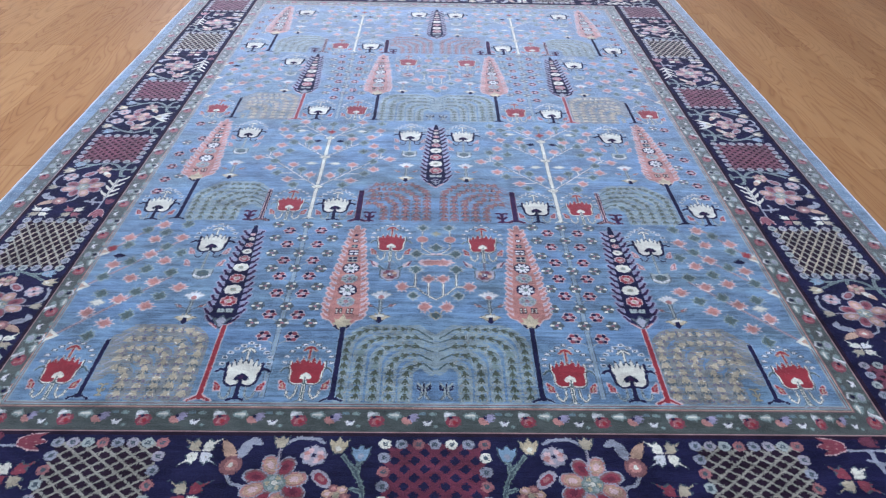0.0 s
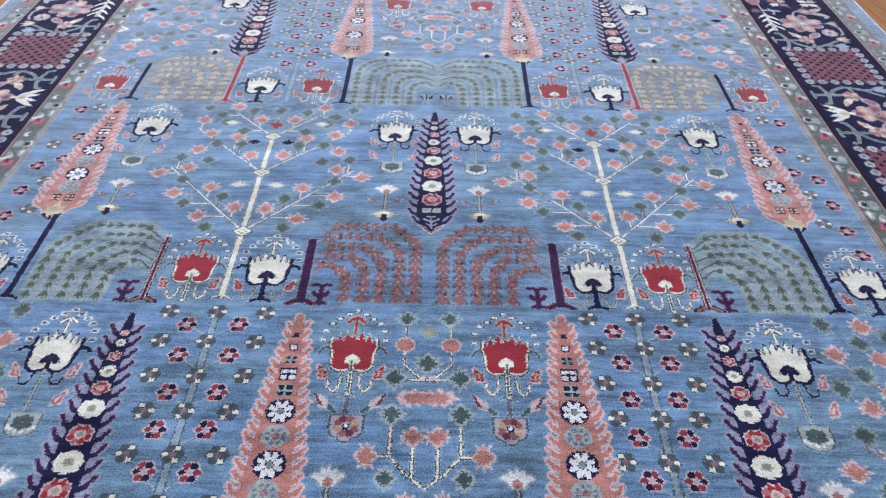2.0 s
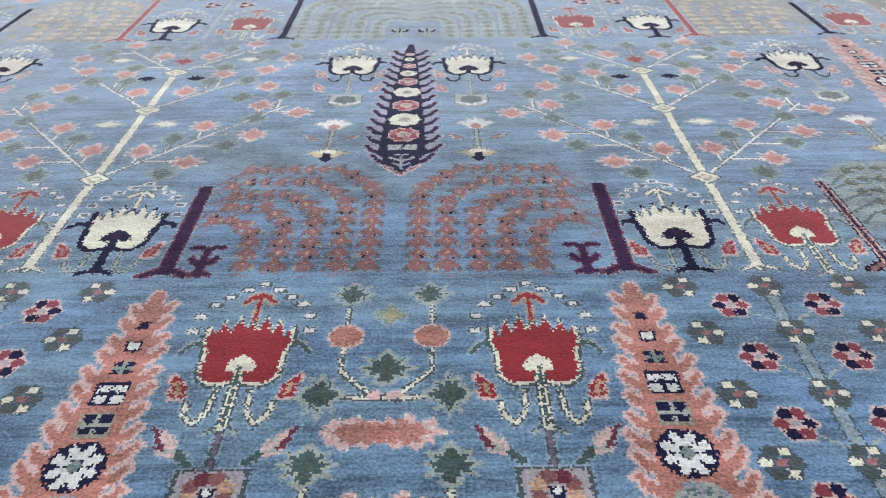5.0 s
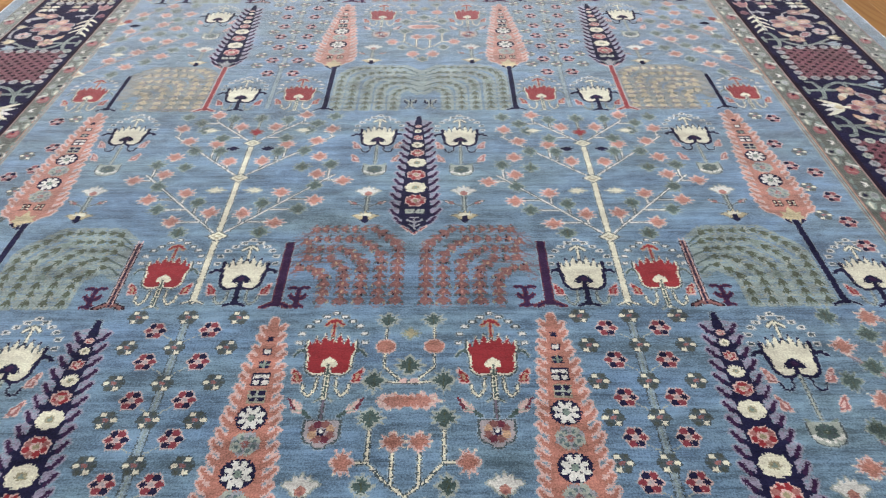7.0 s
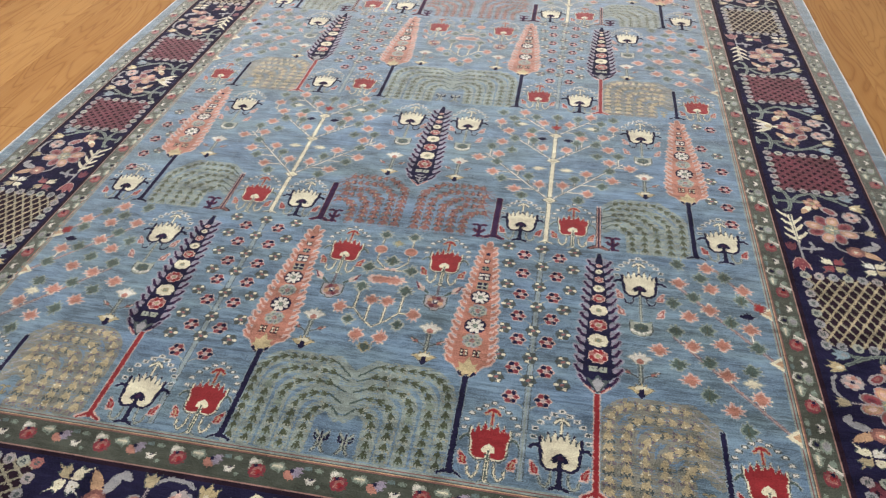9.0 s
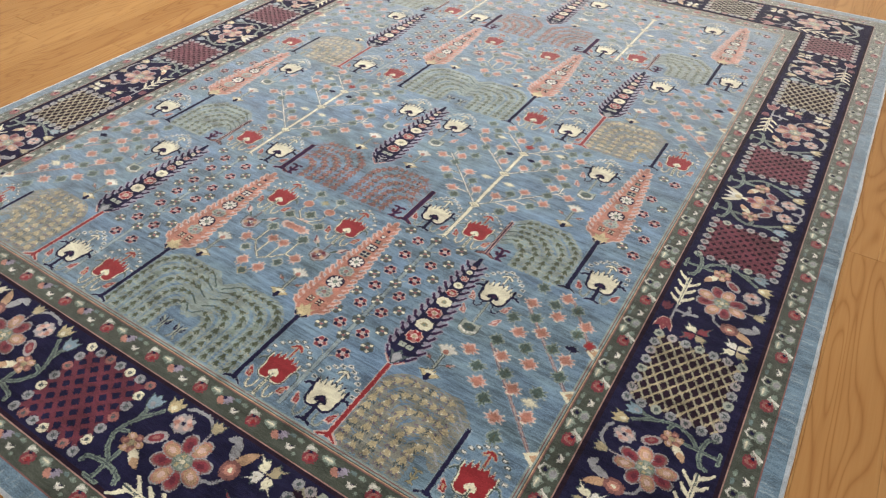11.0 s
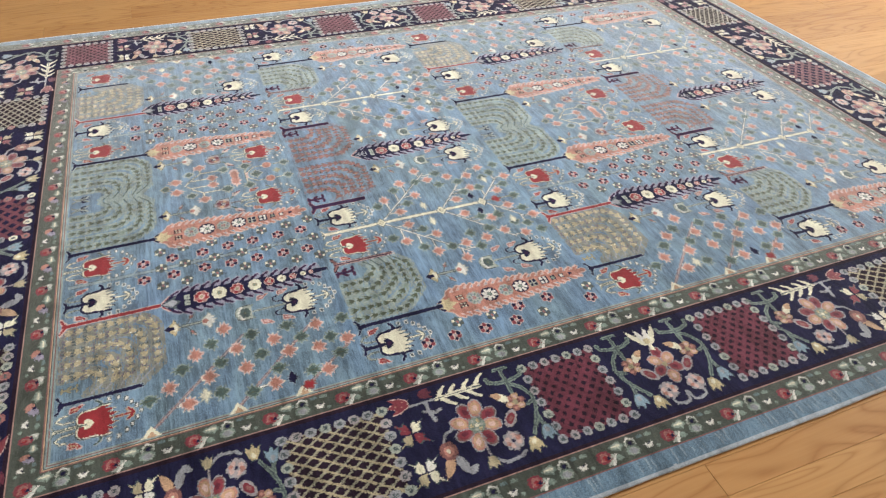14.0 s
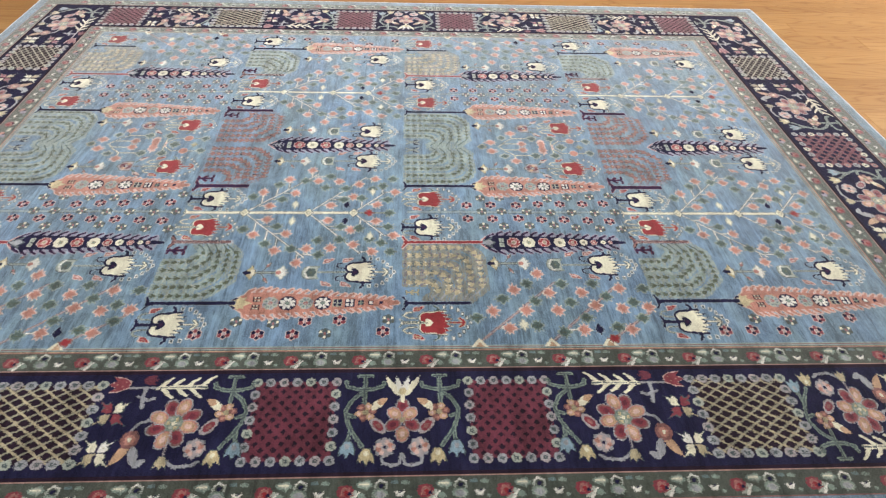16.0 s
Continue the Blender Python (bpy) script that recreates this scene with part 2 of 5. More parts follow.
def leaf(c, x, y, size, dye, edge=None, turn=0.0, lobes=7, wide=1.22):
    """A broad lobed leaf, its tip upwards before the turn, uneven as knots make it."""
    r = random.Random(int(abs(x) * 5000) * 31 + int(y * 5000))
    a0 = radians(turn * (2.2 if abs(turn) > 12 else 1.0))
    half = ((0.10, -0.98), (0.44, -0.74), (0.38, -0.44), (1.0, -0.56), (0.70, -0.20), (1.20, 0.05), (0.64, 0.22), (0.95, 0.72), (0.40, 0.48), (0.28, 0.80))
    if lobes > 9:
        half = ((0.10, -0.5), (0.3, -0.85), (0.5, -0.6), (0.72, -0.95), (0.9, -0.5), (1.02, -0.7), (1.08, -0.2), (1.32, -0.05), (1.06, 0.2), (1.0, 0.75), (0.78, 0.45), (0.5, 0.95), (0.3, 0.5), (0.14, 0.75))
    whole = list(half) + [(0.0, 1.14 if lobes < 10 else 0.45)] + [(-p, q) for p, q in reversed(half)]
    whole = [(p * r.uniform(0.86, 1.12), q * r.uniform(0.88, 1.1)) for p, q in whole]
    for grow, d in ((1.0 + 0.0046 / size, edge), (0.90, dye)):
        if d:
            pts = []
            for p, q in whole:
                px, py = p * size * grow * wide * 0.86, q * size * grow * 0.98
                pts.append((x + px * math.cos(a0) - py * math.sin(a0), y + px * math.sin(a0) + py * math.cos(a0)))
            c.poly(pts, d)
    if dye in ("salmon", "green"):      # the points end in paler knots
        for p, q in whole:
            if p * p + q * q > 0.78 and r.random() < 0.75:
                px, py = p * size * wide * 0.92, q * size * 1.05
                c.rect(x + px * math.cos(a0) - py * math.sin(a0), y + px * math.sin(a0) + py * math.cos(a0), K * 1.5, K * 1.5, "cream" if dye == "salmon" else "celadon")
    if dye == "salmon":          # a deeper heart
        c.ell(x, y - size * 0.1, size * 0.60, size * 0.50, "rust")
    if dye == "green":
        c.line([(x, y - size * 0.6), (x, y + size * 0.5)], K * 1.2, "fern")


def twig(c, pts, w=0.0038):
    """A pale twig between dark edges."""
    c.line(pts, w + 2.0 * K, "slate")
    c.line(pts, w, "cream")


def daisy(c, x, y, r, dye="cream", dark="navy", heart="sage"):
    """Eight pale petals parted by dark lines."""
    c.ell(x, y, r * 1.14, r * 1.06, dark)
    for i in range(8):
        t = radians(45 * i + 22.5)
        ux, uy = math.cos(t), math.sin(t)
        c.put((((c.X - x) * ux + (c.Y - y) * uy - 0.63 * r) / (r * 0.36)) ** 2 + (((c.Y - y) * ux - (c.X - x) * uy) / (r * 0.195)) ** 2 < 1, dye)
    c.ell(x, y, r * 0.26, r * 0.26, heart)


def ring(c, x, y, r, dye="grey", heart="slate"):
    c.ell(x, y, r, r, dye)
    for i in range(4):
        t = radians(45 + 90 * i)
        c.rect(x + r * 0.58 * math.cos(t), y + r * 0.58 * math.sin(t), K, K, heart)
    c.ell(x, y, r * 0.42, r * 0.42, heart)
    c.rect(x, y, K * 1.2, K * 1.2, dye)


def flames(c, half, y0, y1, step, reach, dye, up=0.9, thick=0.011, edge=None):
    """Upward fingers on both sides of a tapered body."""
    r = random.Random(5)
    rows, y = [], y0
    while y < y1:
        rows.append(y)
        y += step
    for pad, d in ((2.2 * K, edge), (0.0, dye)):
        if not d:
            continue
        r = random.Random(5)
        for y in rows:
            h = half(y)
            for s in (-1, 1):
                a, g = r.uniform(0.85, 1.15) * min(1.0, 0.45 + h / 0.075), r.uniform(-0.003, 0.003)
                elbow = (s * (h + reach * a * 0.55), y + g + reach * up * a * 0.25)
                tip = (s * (h + reach * a), y + g + reach * up * a)
                c.line([(s * h * 0.6, y + g - 0.010), elbow], thick * 1.1 + pad, d)
                c.line([elbow, tip], thick * 0.75 + pad, d)


def cypress_pink():
    c = Chart(-0.09, -0.012, 0.09, 0.60)

    def half(y):
        return 0.048 * np.clip(0.20 + y / 0.07, 0, 1) * np.clip(1 - np.maximum(0, (y - 0.12) / 0.48), 0, 1) ** 0.85 + 0.005

    flames(c, half, 0.050, 0.555, 0.0275, 0.0195, "rust", 0.85, 0.0105, "pink")
    body = (abs(c.X) < half(c.Y)) & (c.Y > 0) & (c.Y < 0.583)
    c.put(body, "rust")
    c.rim("pink")
    c.poly([(-0.030, 0.012), (0, -0.010), (0.030, 0.012), (0.022, 0.020), (0, 0.004), (-0.022, 0.020)], "navy")
    c.poly([(-0.008, 0.0), (0.008, 0.0), (0.018, 0.016), (0.034, 0.024), (0.024, 0.034), (0.030, 0.052), (0.014, 0.044), (0.008, 0.056), (0, 0.074), (-0.008, 0.056), (-0.014, 0.044), (-0.030, 0.052), (-0.024, 0.034), (-0.034, 0.024), (-0.018, 0.016)], "yellow")
    c.ell(0, 0.004, 0.006, 0.006, "navy")
    for s in (-1, 1):
        for dx in (-1, 1):
            c.rect(s * 0.019 + dx * 0.0066, 0.086, 0.0105, 0.030, "wine")
            for dy in (-1, 1):
                c.rect(s * 0.019 + dx * 0.0066, 0.086 + dy * 0.0064, 0.0052, 0.0072, "cream")
    for y, k in ((0.135, 1.0), (0.257, 0.95)):
        for i in range(8):
            t = radians(45 * i + 22.5)
            c.ell(0.020 * k * math.cos(t), y + 0.0175 * k * math.sin(t), 0.0125 * k, 0.0110 * k, "celadon" if i % 2 else "grey")
            c.ell(0.019 * k * math.cos(t), y + 0.0165 * k * math.sin(t), 0.0050 * k, 0.0045 * k, "teal")
        c.ell(0, y, 0.0085, 0.0075, "coral")
        c.rect(0, y, 0.005, 0.005, "grey")
    daisy(c, 0, 0.194, 0.0300, "white")
    daisy(c, 0, 0.316, 0.0285, "white")
    for y, w, h, d, line_dye, edge in ((0.368, 0.033, 0.028, "navy", "celadon", "straw"), (0.410, 0.033, 0.026, "white", "navy", "navy"), (0.449, 0.024, 0.020, "navy", "sage", None), (0.483, 0.0125, 0.0110, "white", None, "navy"), (0.519, 0.015, 0.0125, "navy", None, None)):
        if edge:
            c.rect(0, y, w + 2.6 * K, h + 2.6 * K, edge)
        c.rect(0, y, w, h, d)
        if line_dye:
            c.rect(0, y, K * 1.9, h, line_dye)
            c.rect(0, y, w, K * 1.9, line_dye)
            if d == "white":
                for sx in (-1, 1):
                    for sy in (-1, 1):
                        c.rect(sx * w / 2, sy * h / 2 + y, K * 1.9, K * 1.9, "navy")
    return c


def cypress_dark(v_foot=True):
    c = Chart(-0.09, -0.016, 0.09, 0.60)

    def half(y):
        return 0.0405 * np.clip(y / 0.062, 0.02, 1) * np.clip(1 - np.maximum(0, (y - 0.10) / 0.50), 0, 1) ** 0.72 + 0.003

    wings = []
    y, r = 0.040, random.Random(8)
    while y < 0.545:
        h = half(y)
        for s in (-1, 1):
            k = r.uniform(0.9, 1.1)
            wings.append([(s * h * 0.7, y - 0.012), (s * (h + 0.012 * k), y), (s * (h + 0.024 * k), y + 0.019 * k)])
        y += 0.0345
    soft = (abs(c.X) < half(c.Y - 0.006) + 0.017) & (c.Y > 0.050) & (c.Y < 0.555)
    weft = np.random.RandomState(9).rand(c.ny, c.nx // 4 + 1).repeat(4, 1)[:, :c.nx] < 0.72
    c.put(soft & weft, "lilac")
    for w in wings:
        c.line(w, 0.0160, "lilac")
    for w in wings:
        c.line(w[:2], 0.0120, "navy")
        c.line(w[1:], 0.0088, "purple")
    c.put((abs(c.X) < half(c.Y)) & (c.Y > 0) & (c.Y < 0.582), "navy")
    if v_foot:
        c.poly([(-0.036, 0.054), (0, 0.0), (0.036, 0.054), (0.014, 0.046), (0, 0.066), (-0.014, 0.046)], "slate")
        c.poly([(-0.018, 0.038), (0, 0.004), (0.018, 0.038), (0, 0.056)], "grey")
        for s in (-1, 1):
            c.line([(s * 0.008, 0.002), (s * 0.036, 0.026)], 0.0068, "pink")
            c.line([(s * 0.008, 0.006), (s * 0.034, 0.028)], 0.0038, "rose")
    else:
        c.line([(-0.032, 0.022), (0, -0.008), (0.032, 0.022)], 0.0078, "pink")
        c.line([(-0.030, 0.022), (0, -0.006), (0.030, 0.022)], 0.0036, "rose")
        c.line([(0, 0.012), (0, 0.058)], 0.0062, "grey")
        c.line([(-0.020, 0.050), (0, 0.036), (0.020, 0.050)], 0.0060, "grey")
        c.line([(-0.014, 0.030), (0, 0.020), (0.014, 0.030)], 0.0052, "grey")
        for s in (-1, 1):
            c.rect(s * 0.008, 0.060, 0.010, 0.006, "grey")
    for s in (-1, 1):
        c.rect(s * 0.0152, 0.086, 0.0235, 0.0180, "celadon")
        c.rect(s * 0.0152, 0.086, 0.0050, 0.0050, "slate")
        c.rect(s * 0.0152, 0.093, 0.0040, 0.0040, "navy")
    for i, (y, r) in enumerate(((0.134, 0.0300), (0.194, 0.0290), (0.255, 0.0275), (0.317, 0.0262), (0.368, 0.0200), (0.412, 0.0170), (0.453, 0.0140), (0.490, 0.0115), (0.520, 0.0080))):
        if i % 2:
            for k in range(8):
                c.ell(r * 0.70 * math.cos(k * 0.785), y + r * 0.58 * math.sin(k * 0.785), r * 0.40, r * 0.34, "cream")
            c.ell(0, y, r * 0.75, r * 0.62, "cream")
            c.ell(0, y, r * 0.40, r * 0.32, "olive")
            c.ell(0, y, r * 0.18, r * 0.16, "sage")
        else:
            n = 8 if r > 0.016 else 6
            for pad, da, db in ((K * 1.1, "pink", "pink"), (0.0, "red", "coral")):
                for k in range(n):
                    t = 2 * math.pi * (k + 0.5) / n
                    c.ell(r * 0.68 * math.cos(t), y + r * 0.58 * math.sin(t), r * 0.27 + pad, r * 0.25 + pad, da if k % 3 else db)
            c.ell(0, y, r * 0.42, r * 0.36, "pink")
            c.ell(0, y, r * 0.26, r * 0.22, "olive")
    return c


def trunk(h, dye, edge=None, w=0.0155, stripes=False):
    c = Chart(-0.05, -0.012, 0.05, h + 0.01)
    if edge:
        c.rect(0, h / 2, w + 2 * E, h, edge)
        c.line([(-0.032, -0.004), (0, 0.014), (0.032, -0.004)], 0.010 + 2 * E, edge)
    c.rect(0, h / 2, w, h, dye)
    c.line([(-0.030, -0.003), (0, 0.014), (0.030, -0.003)], 0.008, dye)
    if stripes:
        c.rect(0, h / 2, E, h * 0.98, "navy")
        c.put((abs(c.X) > w * 0.32) & (abs(c.X) < w * 0.55) & (c.Y > 0.01), "pink")
    c.put((c.Y < -0.008), None)
    return c


def willow(side, dye, under, stem, ground, flats, falls, rise, gap=0.028, size=0.030, y_end=0.012, rad=0.075, chamfer=False, fat=1.0):
    """Nested boughs that leave the trunk at x = 0, run level at the flats and hang down at the falls; drooping leaf pairs."""
    span, top = max(falls), max(flats)
    c = Chart(min(0, side * (span + 0.03)) - 0.016, -0.004, max(0, side * (span + 0.03)) + 0.016, top + 0.03)
    r = random.Random(int(span * 9999) + len(dye))
    paths = []
    for k, (h, d) in enumerate(zip(flats, falls)):
        q = min(rad * (0.35 + 0.65 * d / span), d * 0.62, h - y_end - 0.01)
        turn = [(d - q, h), (d - q * 0.2, h - q * 0.75), (d, h - q * 1.1)] if chamfer else arc(d - q, h - q, q, q, 90, 0, 8)
        path = [(0.006, h - rise * (1.0 if k == 0 else 0.55))] + ([(min(0.060, d * 0.34), h)]) + turn + [(d, y_end)]
        paths.append([(side * x, y) for x, y in path])
    if ground:
        rows = np.random.RandomState(4).rand(c.ny, c.nx // 7 + 1).repeat(7, 1)[:, :c.nx] < (0.86 if ground in ("haze", "flax") else 0.26)
        for path in paths:
            was = c.a.copy()
            c.line(path, size * (1.12 if ground == "bark" else 1.50 if ground == "haze" else 1.36), ground)
            c.a = np.where(rows, c.a, was)
    for path in paths:
        c.line(path, K * 2.2, stem)
    for k, path in enumerate(paths):
        total = sum(math.hypot(b[0] - a[0], b[1] - a[1]) for a, b in zip(path, path[1:]))
        at = total - size * 0.30
        spots = []
        while at > gap * (1.9 if k == 0 else 1.1):
            spots.append(at)
            at -= gap * r.uniform(0.95, 1.05)
        run = 0.0
        for (xa, ya), (xb, yb) in zip(path, path[1:]):
            seg = math.hypot(xb - xa, yb - ya)
            if seg < 1e-6:
                continue
            ux, uy = (xb - xa) / seg, (yb - ya) / seg
            for at in [v for v in spots if run <= v < run + seg]:
                x, y = xa + ux * (at - run), ya + uy * (at - run)
                level = abs(uy) < 0.25
                g = size * r.uniform(0.92, 1.08) * (0.86 if level else 1.0)

                long = 1.0 if dye == "brick" else 1.3

                def pt(a, b):
                    a *= long
                    return (x + ux * a * g - uy * b * g, y + uy * a * g + ux * b * g)

                if not level and dye == "brick":
                    c.line([pt(-0.36, 0), pt(0.36, 0)], K * 4.2, "dusk")

                def pair(off, w, d, deep=1.0):
                    c.poly([pt(off - 0.34, 0), pt(off - 0.22, 0.12), pt(off - 0.10, w * 0.62), pt(off + 0.16 * deep, w), pt(off + 0.34 * deep, w * 0.86), pt(off + 0.16, w * 0.52), pt(off + 0.14, 0.14), pt(off + 0.36, 0.07), pt(off + 0.36, -0.07), pt(off + 0.14, -0.14), pt(off + 0.16, -w * 0.52), pt(off + 0.34 * deep, -w * 0.86), pt(off + 0.16 * deep, -w), pt(off - 0.10, -w * 0.62), pt(off - 0.22, -0.12)], d)
                tips = under if r.random() < 0.7 else ("celadon" if under == "sage" else "slate")
                wide = 0.50 if dye == "brick" else 0.38
                pair(0.16 * fat, wide + 0.06, tips, 1.2)
                pair(0.0, wide, dye if r.random() < 0.9 else ("straw" if dye == "wheat" else under))
                if dye in ("brick", "wheat"):
                    c.poly([pt(-0.30, 0.10), pt(0.10, wide * 0.52), pt(0.30, 0.12), pt(0.30, -0.12), pt(0.10, -wide * 0.52), pt(-0.30, -0.10)], dye)
                px, py = pt(0.02, 0)
                if dye == "brick":
                    c.rect(px, py, K * 1.6, K * 3.2, "salmon" if r.random() < 0.6 else "peach")
                    for b in (-0.44, 0.44):
                        px, py = pt(0.30, b)
                        c.rect(px, py, K * 2.2, K * 3.2, "slate" if r.random() < 0.8 else "straw")
                        px, py = pt(0.36, b * 0.45)
                        c.rect(px, py, K * 1.2, K * 2.6, "straw" if r.random() < 0.5 else "wine")
                elif dye == "wheat":
                    for b in (-0.25, 0.25):
                        px, py = pt(0.06, b)
                        c.rect(px, py, K * 1.9, K * 1.9, "cream" if r.random() < 0.5 else "yellow")
                    px, py = pt(0.34, 0)
                    c.rect(px, py, K * 2.2, K * 2.0, "slate")
                else:
                    for b in (-0.52, 0.52):
                        px, py = pt(0.42, b)
                        c.rect(px, py, K * 2.0, K * 2.4, "celadon" if r.random() < 0.6 else "straw")
                    px, py = pt(-0.28, 0)
                    c.rect(px, py, K * 2.0, K * 2.0, "moss")
            run += seg
        if dye == "brick":
            c.ell(path[-1][0], path[-1][1] + 0.002, 0.0095, 0.0090, "dusk")
    return c


def goblet(g, w=0.046, h=1.0):
    """Half outline of a tulip's cup, grown by g: from the foot's middle round the side to the middle of the rim."""
    return [(0.004, 0.001 - g), (0.012, -0.005 - g), (0.030 + g * 0.5, -0.006 - g), (w - 0.004 + g, 0.002 - g * 0.5), (w + g, 0.014), (w + g, 0.040 * h),
            (w + 0.006 + g, 0.060 * h), (w + 0.005 + g, 0.084 * h + g), (w - 0.004, 0.066 * h + g * 0.6), (0.036, 0.094 * h + g), (0.026, 0.072 * h + g * 0.6), (0.017, 0.102 * h + g), (0.008, 0.078 * h + g * 0.6), (0.0, 0.090 * h + g)]


def cup(c, g, dye, w=0.046, h=1.0):
    half = goblet(g, w, h)
    c.poly(half + [(-x, y) for x, y in reversed(half)], dye)


def arrow(c, dye, edge, y0, y1):
    for d, pad in ((edge, 1.0), (dye, 0.0)):
        if d:
            c.line([(0, y0), (0, y1 - 0.006)], 0.0058 + 2.4 * K * pad, d)
            c.line([(-0.018, y1 - 0.017), (-0.010, y1 - 0.008), (0, y1 - 0.003), (0.010, y1 - 0.008), (0.018, y1 - 0.017)], 0.0070 + 2.2 * K * pad, d)


def dots(c, dye, edge, ring_of):
    for x, y in ring_of:
        for s in ((-1, 1) if x else (1,)):
            c.rect(s * x, y, 0.0185, 0.0105, edge)
            c.rect(s * x, y, 0.0115, 0.0118, edge)
            c.rect(s * x, y, 0.0112, 0.0072, dye)


HALO = ((0.0, 0.166), (0.021, 0.155), (0.041, 0.141), (0.058, 0.125), (0.071, 0.104), (0.073, 0.079))


def bud(c, x, y, side, a="red", b="peach", edge="pink"):
    """A side bud like a small curled flame."""
    out = [(-0.013, -0.017), (0.009, -0.016), (0.013, -0.006), (0.011, 0.004), (0.016, 0.012), (0.014, 0.024), (0.006, 0.020), (-0.002, 0.010), (-0.009, 0.004), (-0.010, -0.006)]
    for g, d in ((1.04, edge), (0.80, a)):
        if d:
            c.poly([(x + side * p * g, y + q * g) for p, q in out], d)
    c.line([(x - side * 0.003, y - 0.008), (x + side * 0.002, y - 0.006), (x - side * 0.001, y - 0.001), (x + side * 0.006, y + 0.008)], 0.0044, b)


def tulip_red(hung=True):
    c = Chart(-0.095, -0.13, 0.095, 0.18)
    dots(c, "white", "slate", HALO)
    if hung:
        twig(c, [(0, -0.125), (0, -0.066)], 0.0060)
        c.line([(0, -0.125), (0, -0.070)], 0.0026, "mauve")
    for s in (-1, 1):
        twig(c, [(s * 0.020, -0.018), (s * 0.0225, -0.048), (s * 0.034, -0.064), (s * 0.046, -0.052), (s * 0.049, -0.036)], 0.0042)
        c.line([(s * 0.044, 0.014), (s * 0.050, 0.030), (s * 0.050, 0.050), (s * 0.060, 0.059), (s * 0.070, 0.056), (s * 0.079, 0.044)], 0.0062, "celadon")
        c.line([(s * 0.050, 0.020), (s * 0.0525, 0.048), (s * 0.062, 0.0575), (s * 0.071, 0.052), (s * 0.079, 0.040)], 0.0052, "green")
        bud(c, s * 0.063, -0.014, s)
        c.line([(0, -0.066), (s * 0.017, -0.074)], 0.0060, "green")
        c.line([(s * 0.004, -0.068), (s * 0.018, -0.077)], 0.0026, "celadon")
    arrow(c, "red", "peach", 0.085, 0.148)
    cup(c, 0.0075, "slate")
    cup(c, 0.0038, "cream")
    cup(c, 0.0, "red")
    c.line([(0, -0.066), (0, 0.004)], 0.0142, "slate")
    c.line([(0, -0.066), (0, 0.004)], 0.0100, "cream")
    c.poly([(-0.006, 0.0), (-0.005, 0.013), (-0.016, 0.013), (-0.017, 0.024), (-0.008, 0.033), (0, 0.039), (0.008, 0.033), (0.017, 0.024), (0.016, 0.013), (0.005, 0.013), (0.006, 0.0)], "cream")
    c.line([(0, -0.066), (0, 0.018)], 0.0046, "green")
    return c


def tulip_white(stemmed=True):
    c = Chart(-0.10, -0.13, 0.10, 0.18)
    dots(c, "slate", "white", HALO)
    arrow(c, "cream", "slate", 0.085, 0.146)
    for s in (-1, 1):
        c.line([(s * 0.030, -0.006), (s * 0.046, 0.002), (s * 0.051, 0.022), (s * 0.052, 0.044), (s * 0.060, 0.056), (s * 0.070, 0.056), (s * 0.082, 0.047)], 0.0100, "navy")
        if stemmed:
            bud(c, s * 0.064, -0.014, s, "red", "coral")
            for w, d in ((0.0078, "slate"), (0.0036, "celadon")):
                c.line([(s * 0.022, -0.014), (s * 0.024, -0.046), (s * 0.034, -0.060), (s * 0.048, -0.052), (s * 0.052, -0.034)], w, d)
        else:
            c.line([(s * 0.020, -0.012), (s * 0.022, -0.036), (s * 0.032, -0.046), (s * 0.044, -0.042), (s * 0.050, -0.024)], 0.0052, "navy")
            bud(c, s * 0.063, -0.010, s, "coral", "pink")
            bud(c, s * 0.060, -0.080, s, "coral", "pink")
    cup(c, 0.0085, "navy", 0.045)
    cup(c, 0.0008, "cream", 0.045)
    for s in (-1, 1):         # notches of the rim show their dark edge
        for x, y in ((0.041, 0.069), (0.026, 0.075), (0.009, 0.081)):
            c.rect(s * x, y, 0.0050, 0.0090, "slate")
    if not stemmed:
        c.line([(0, -0.125), (0, 0.004)], 0.0105, "slate")
        c.line([(0, -0.125), (0, 0.004)], 0.0046, "celadon")
    else:
        c.line([(0, -0.058), (0, 0.010)], 0.0125, "navy")
        c.line([(-0.025, -0.064), (-0.008, -0.058), (0, -0.048), (0.008, -0.058), (0.025, -0.064)], 0.0095, "navy")
    c.poly([(-0.006, -0.004), (-0.006, 0.012), (-0.013, 0.010), (-0.023, 0.013), (-0.020, 0.025), (-0.010, 0.035), (0, 0.040), (0.010, 0.035), (0.020, 0.025), (0.023, 0.013), (0.013, 0.010), (0.006, 0.012), (0.006, -0.004)], "navy")
    c.ell(0, 0.024, 0.008, 0.007, "purple")
    return c


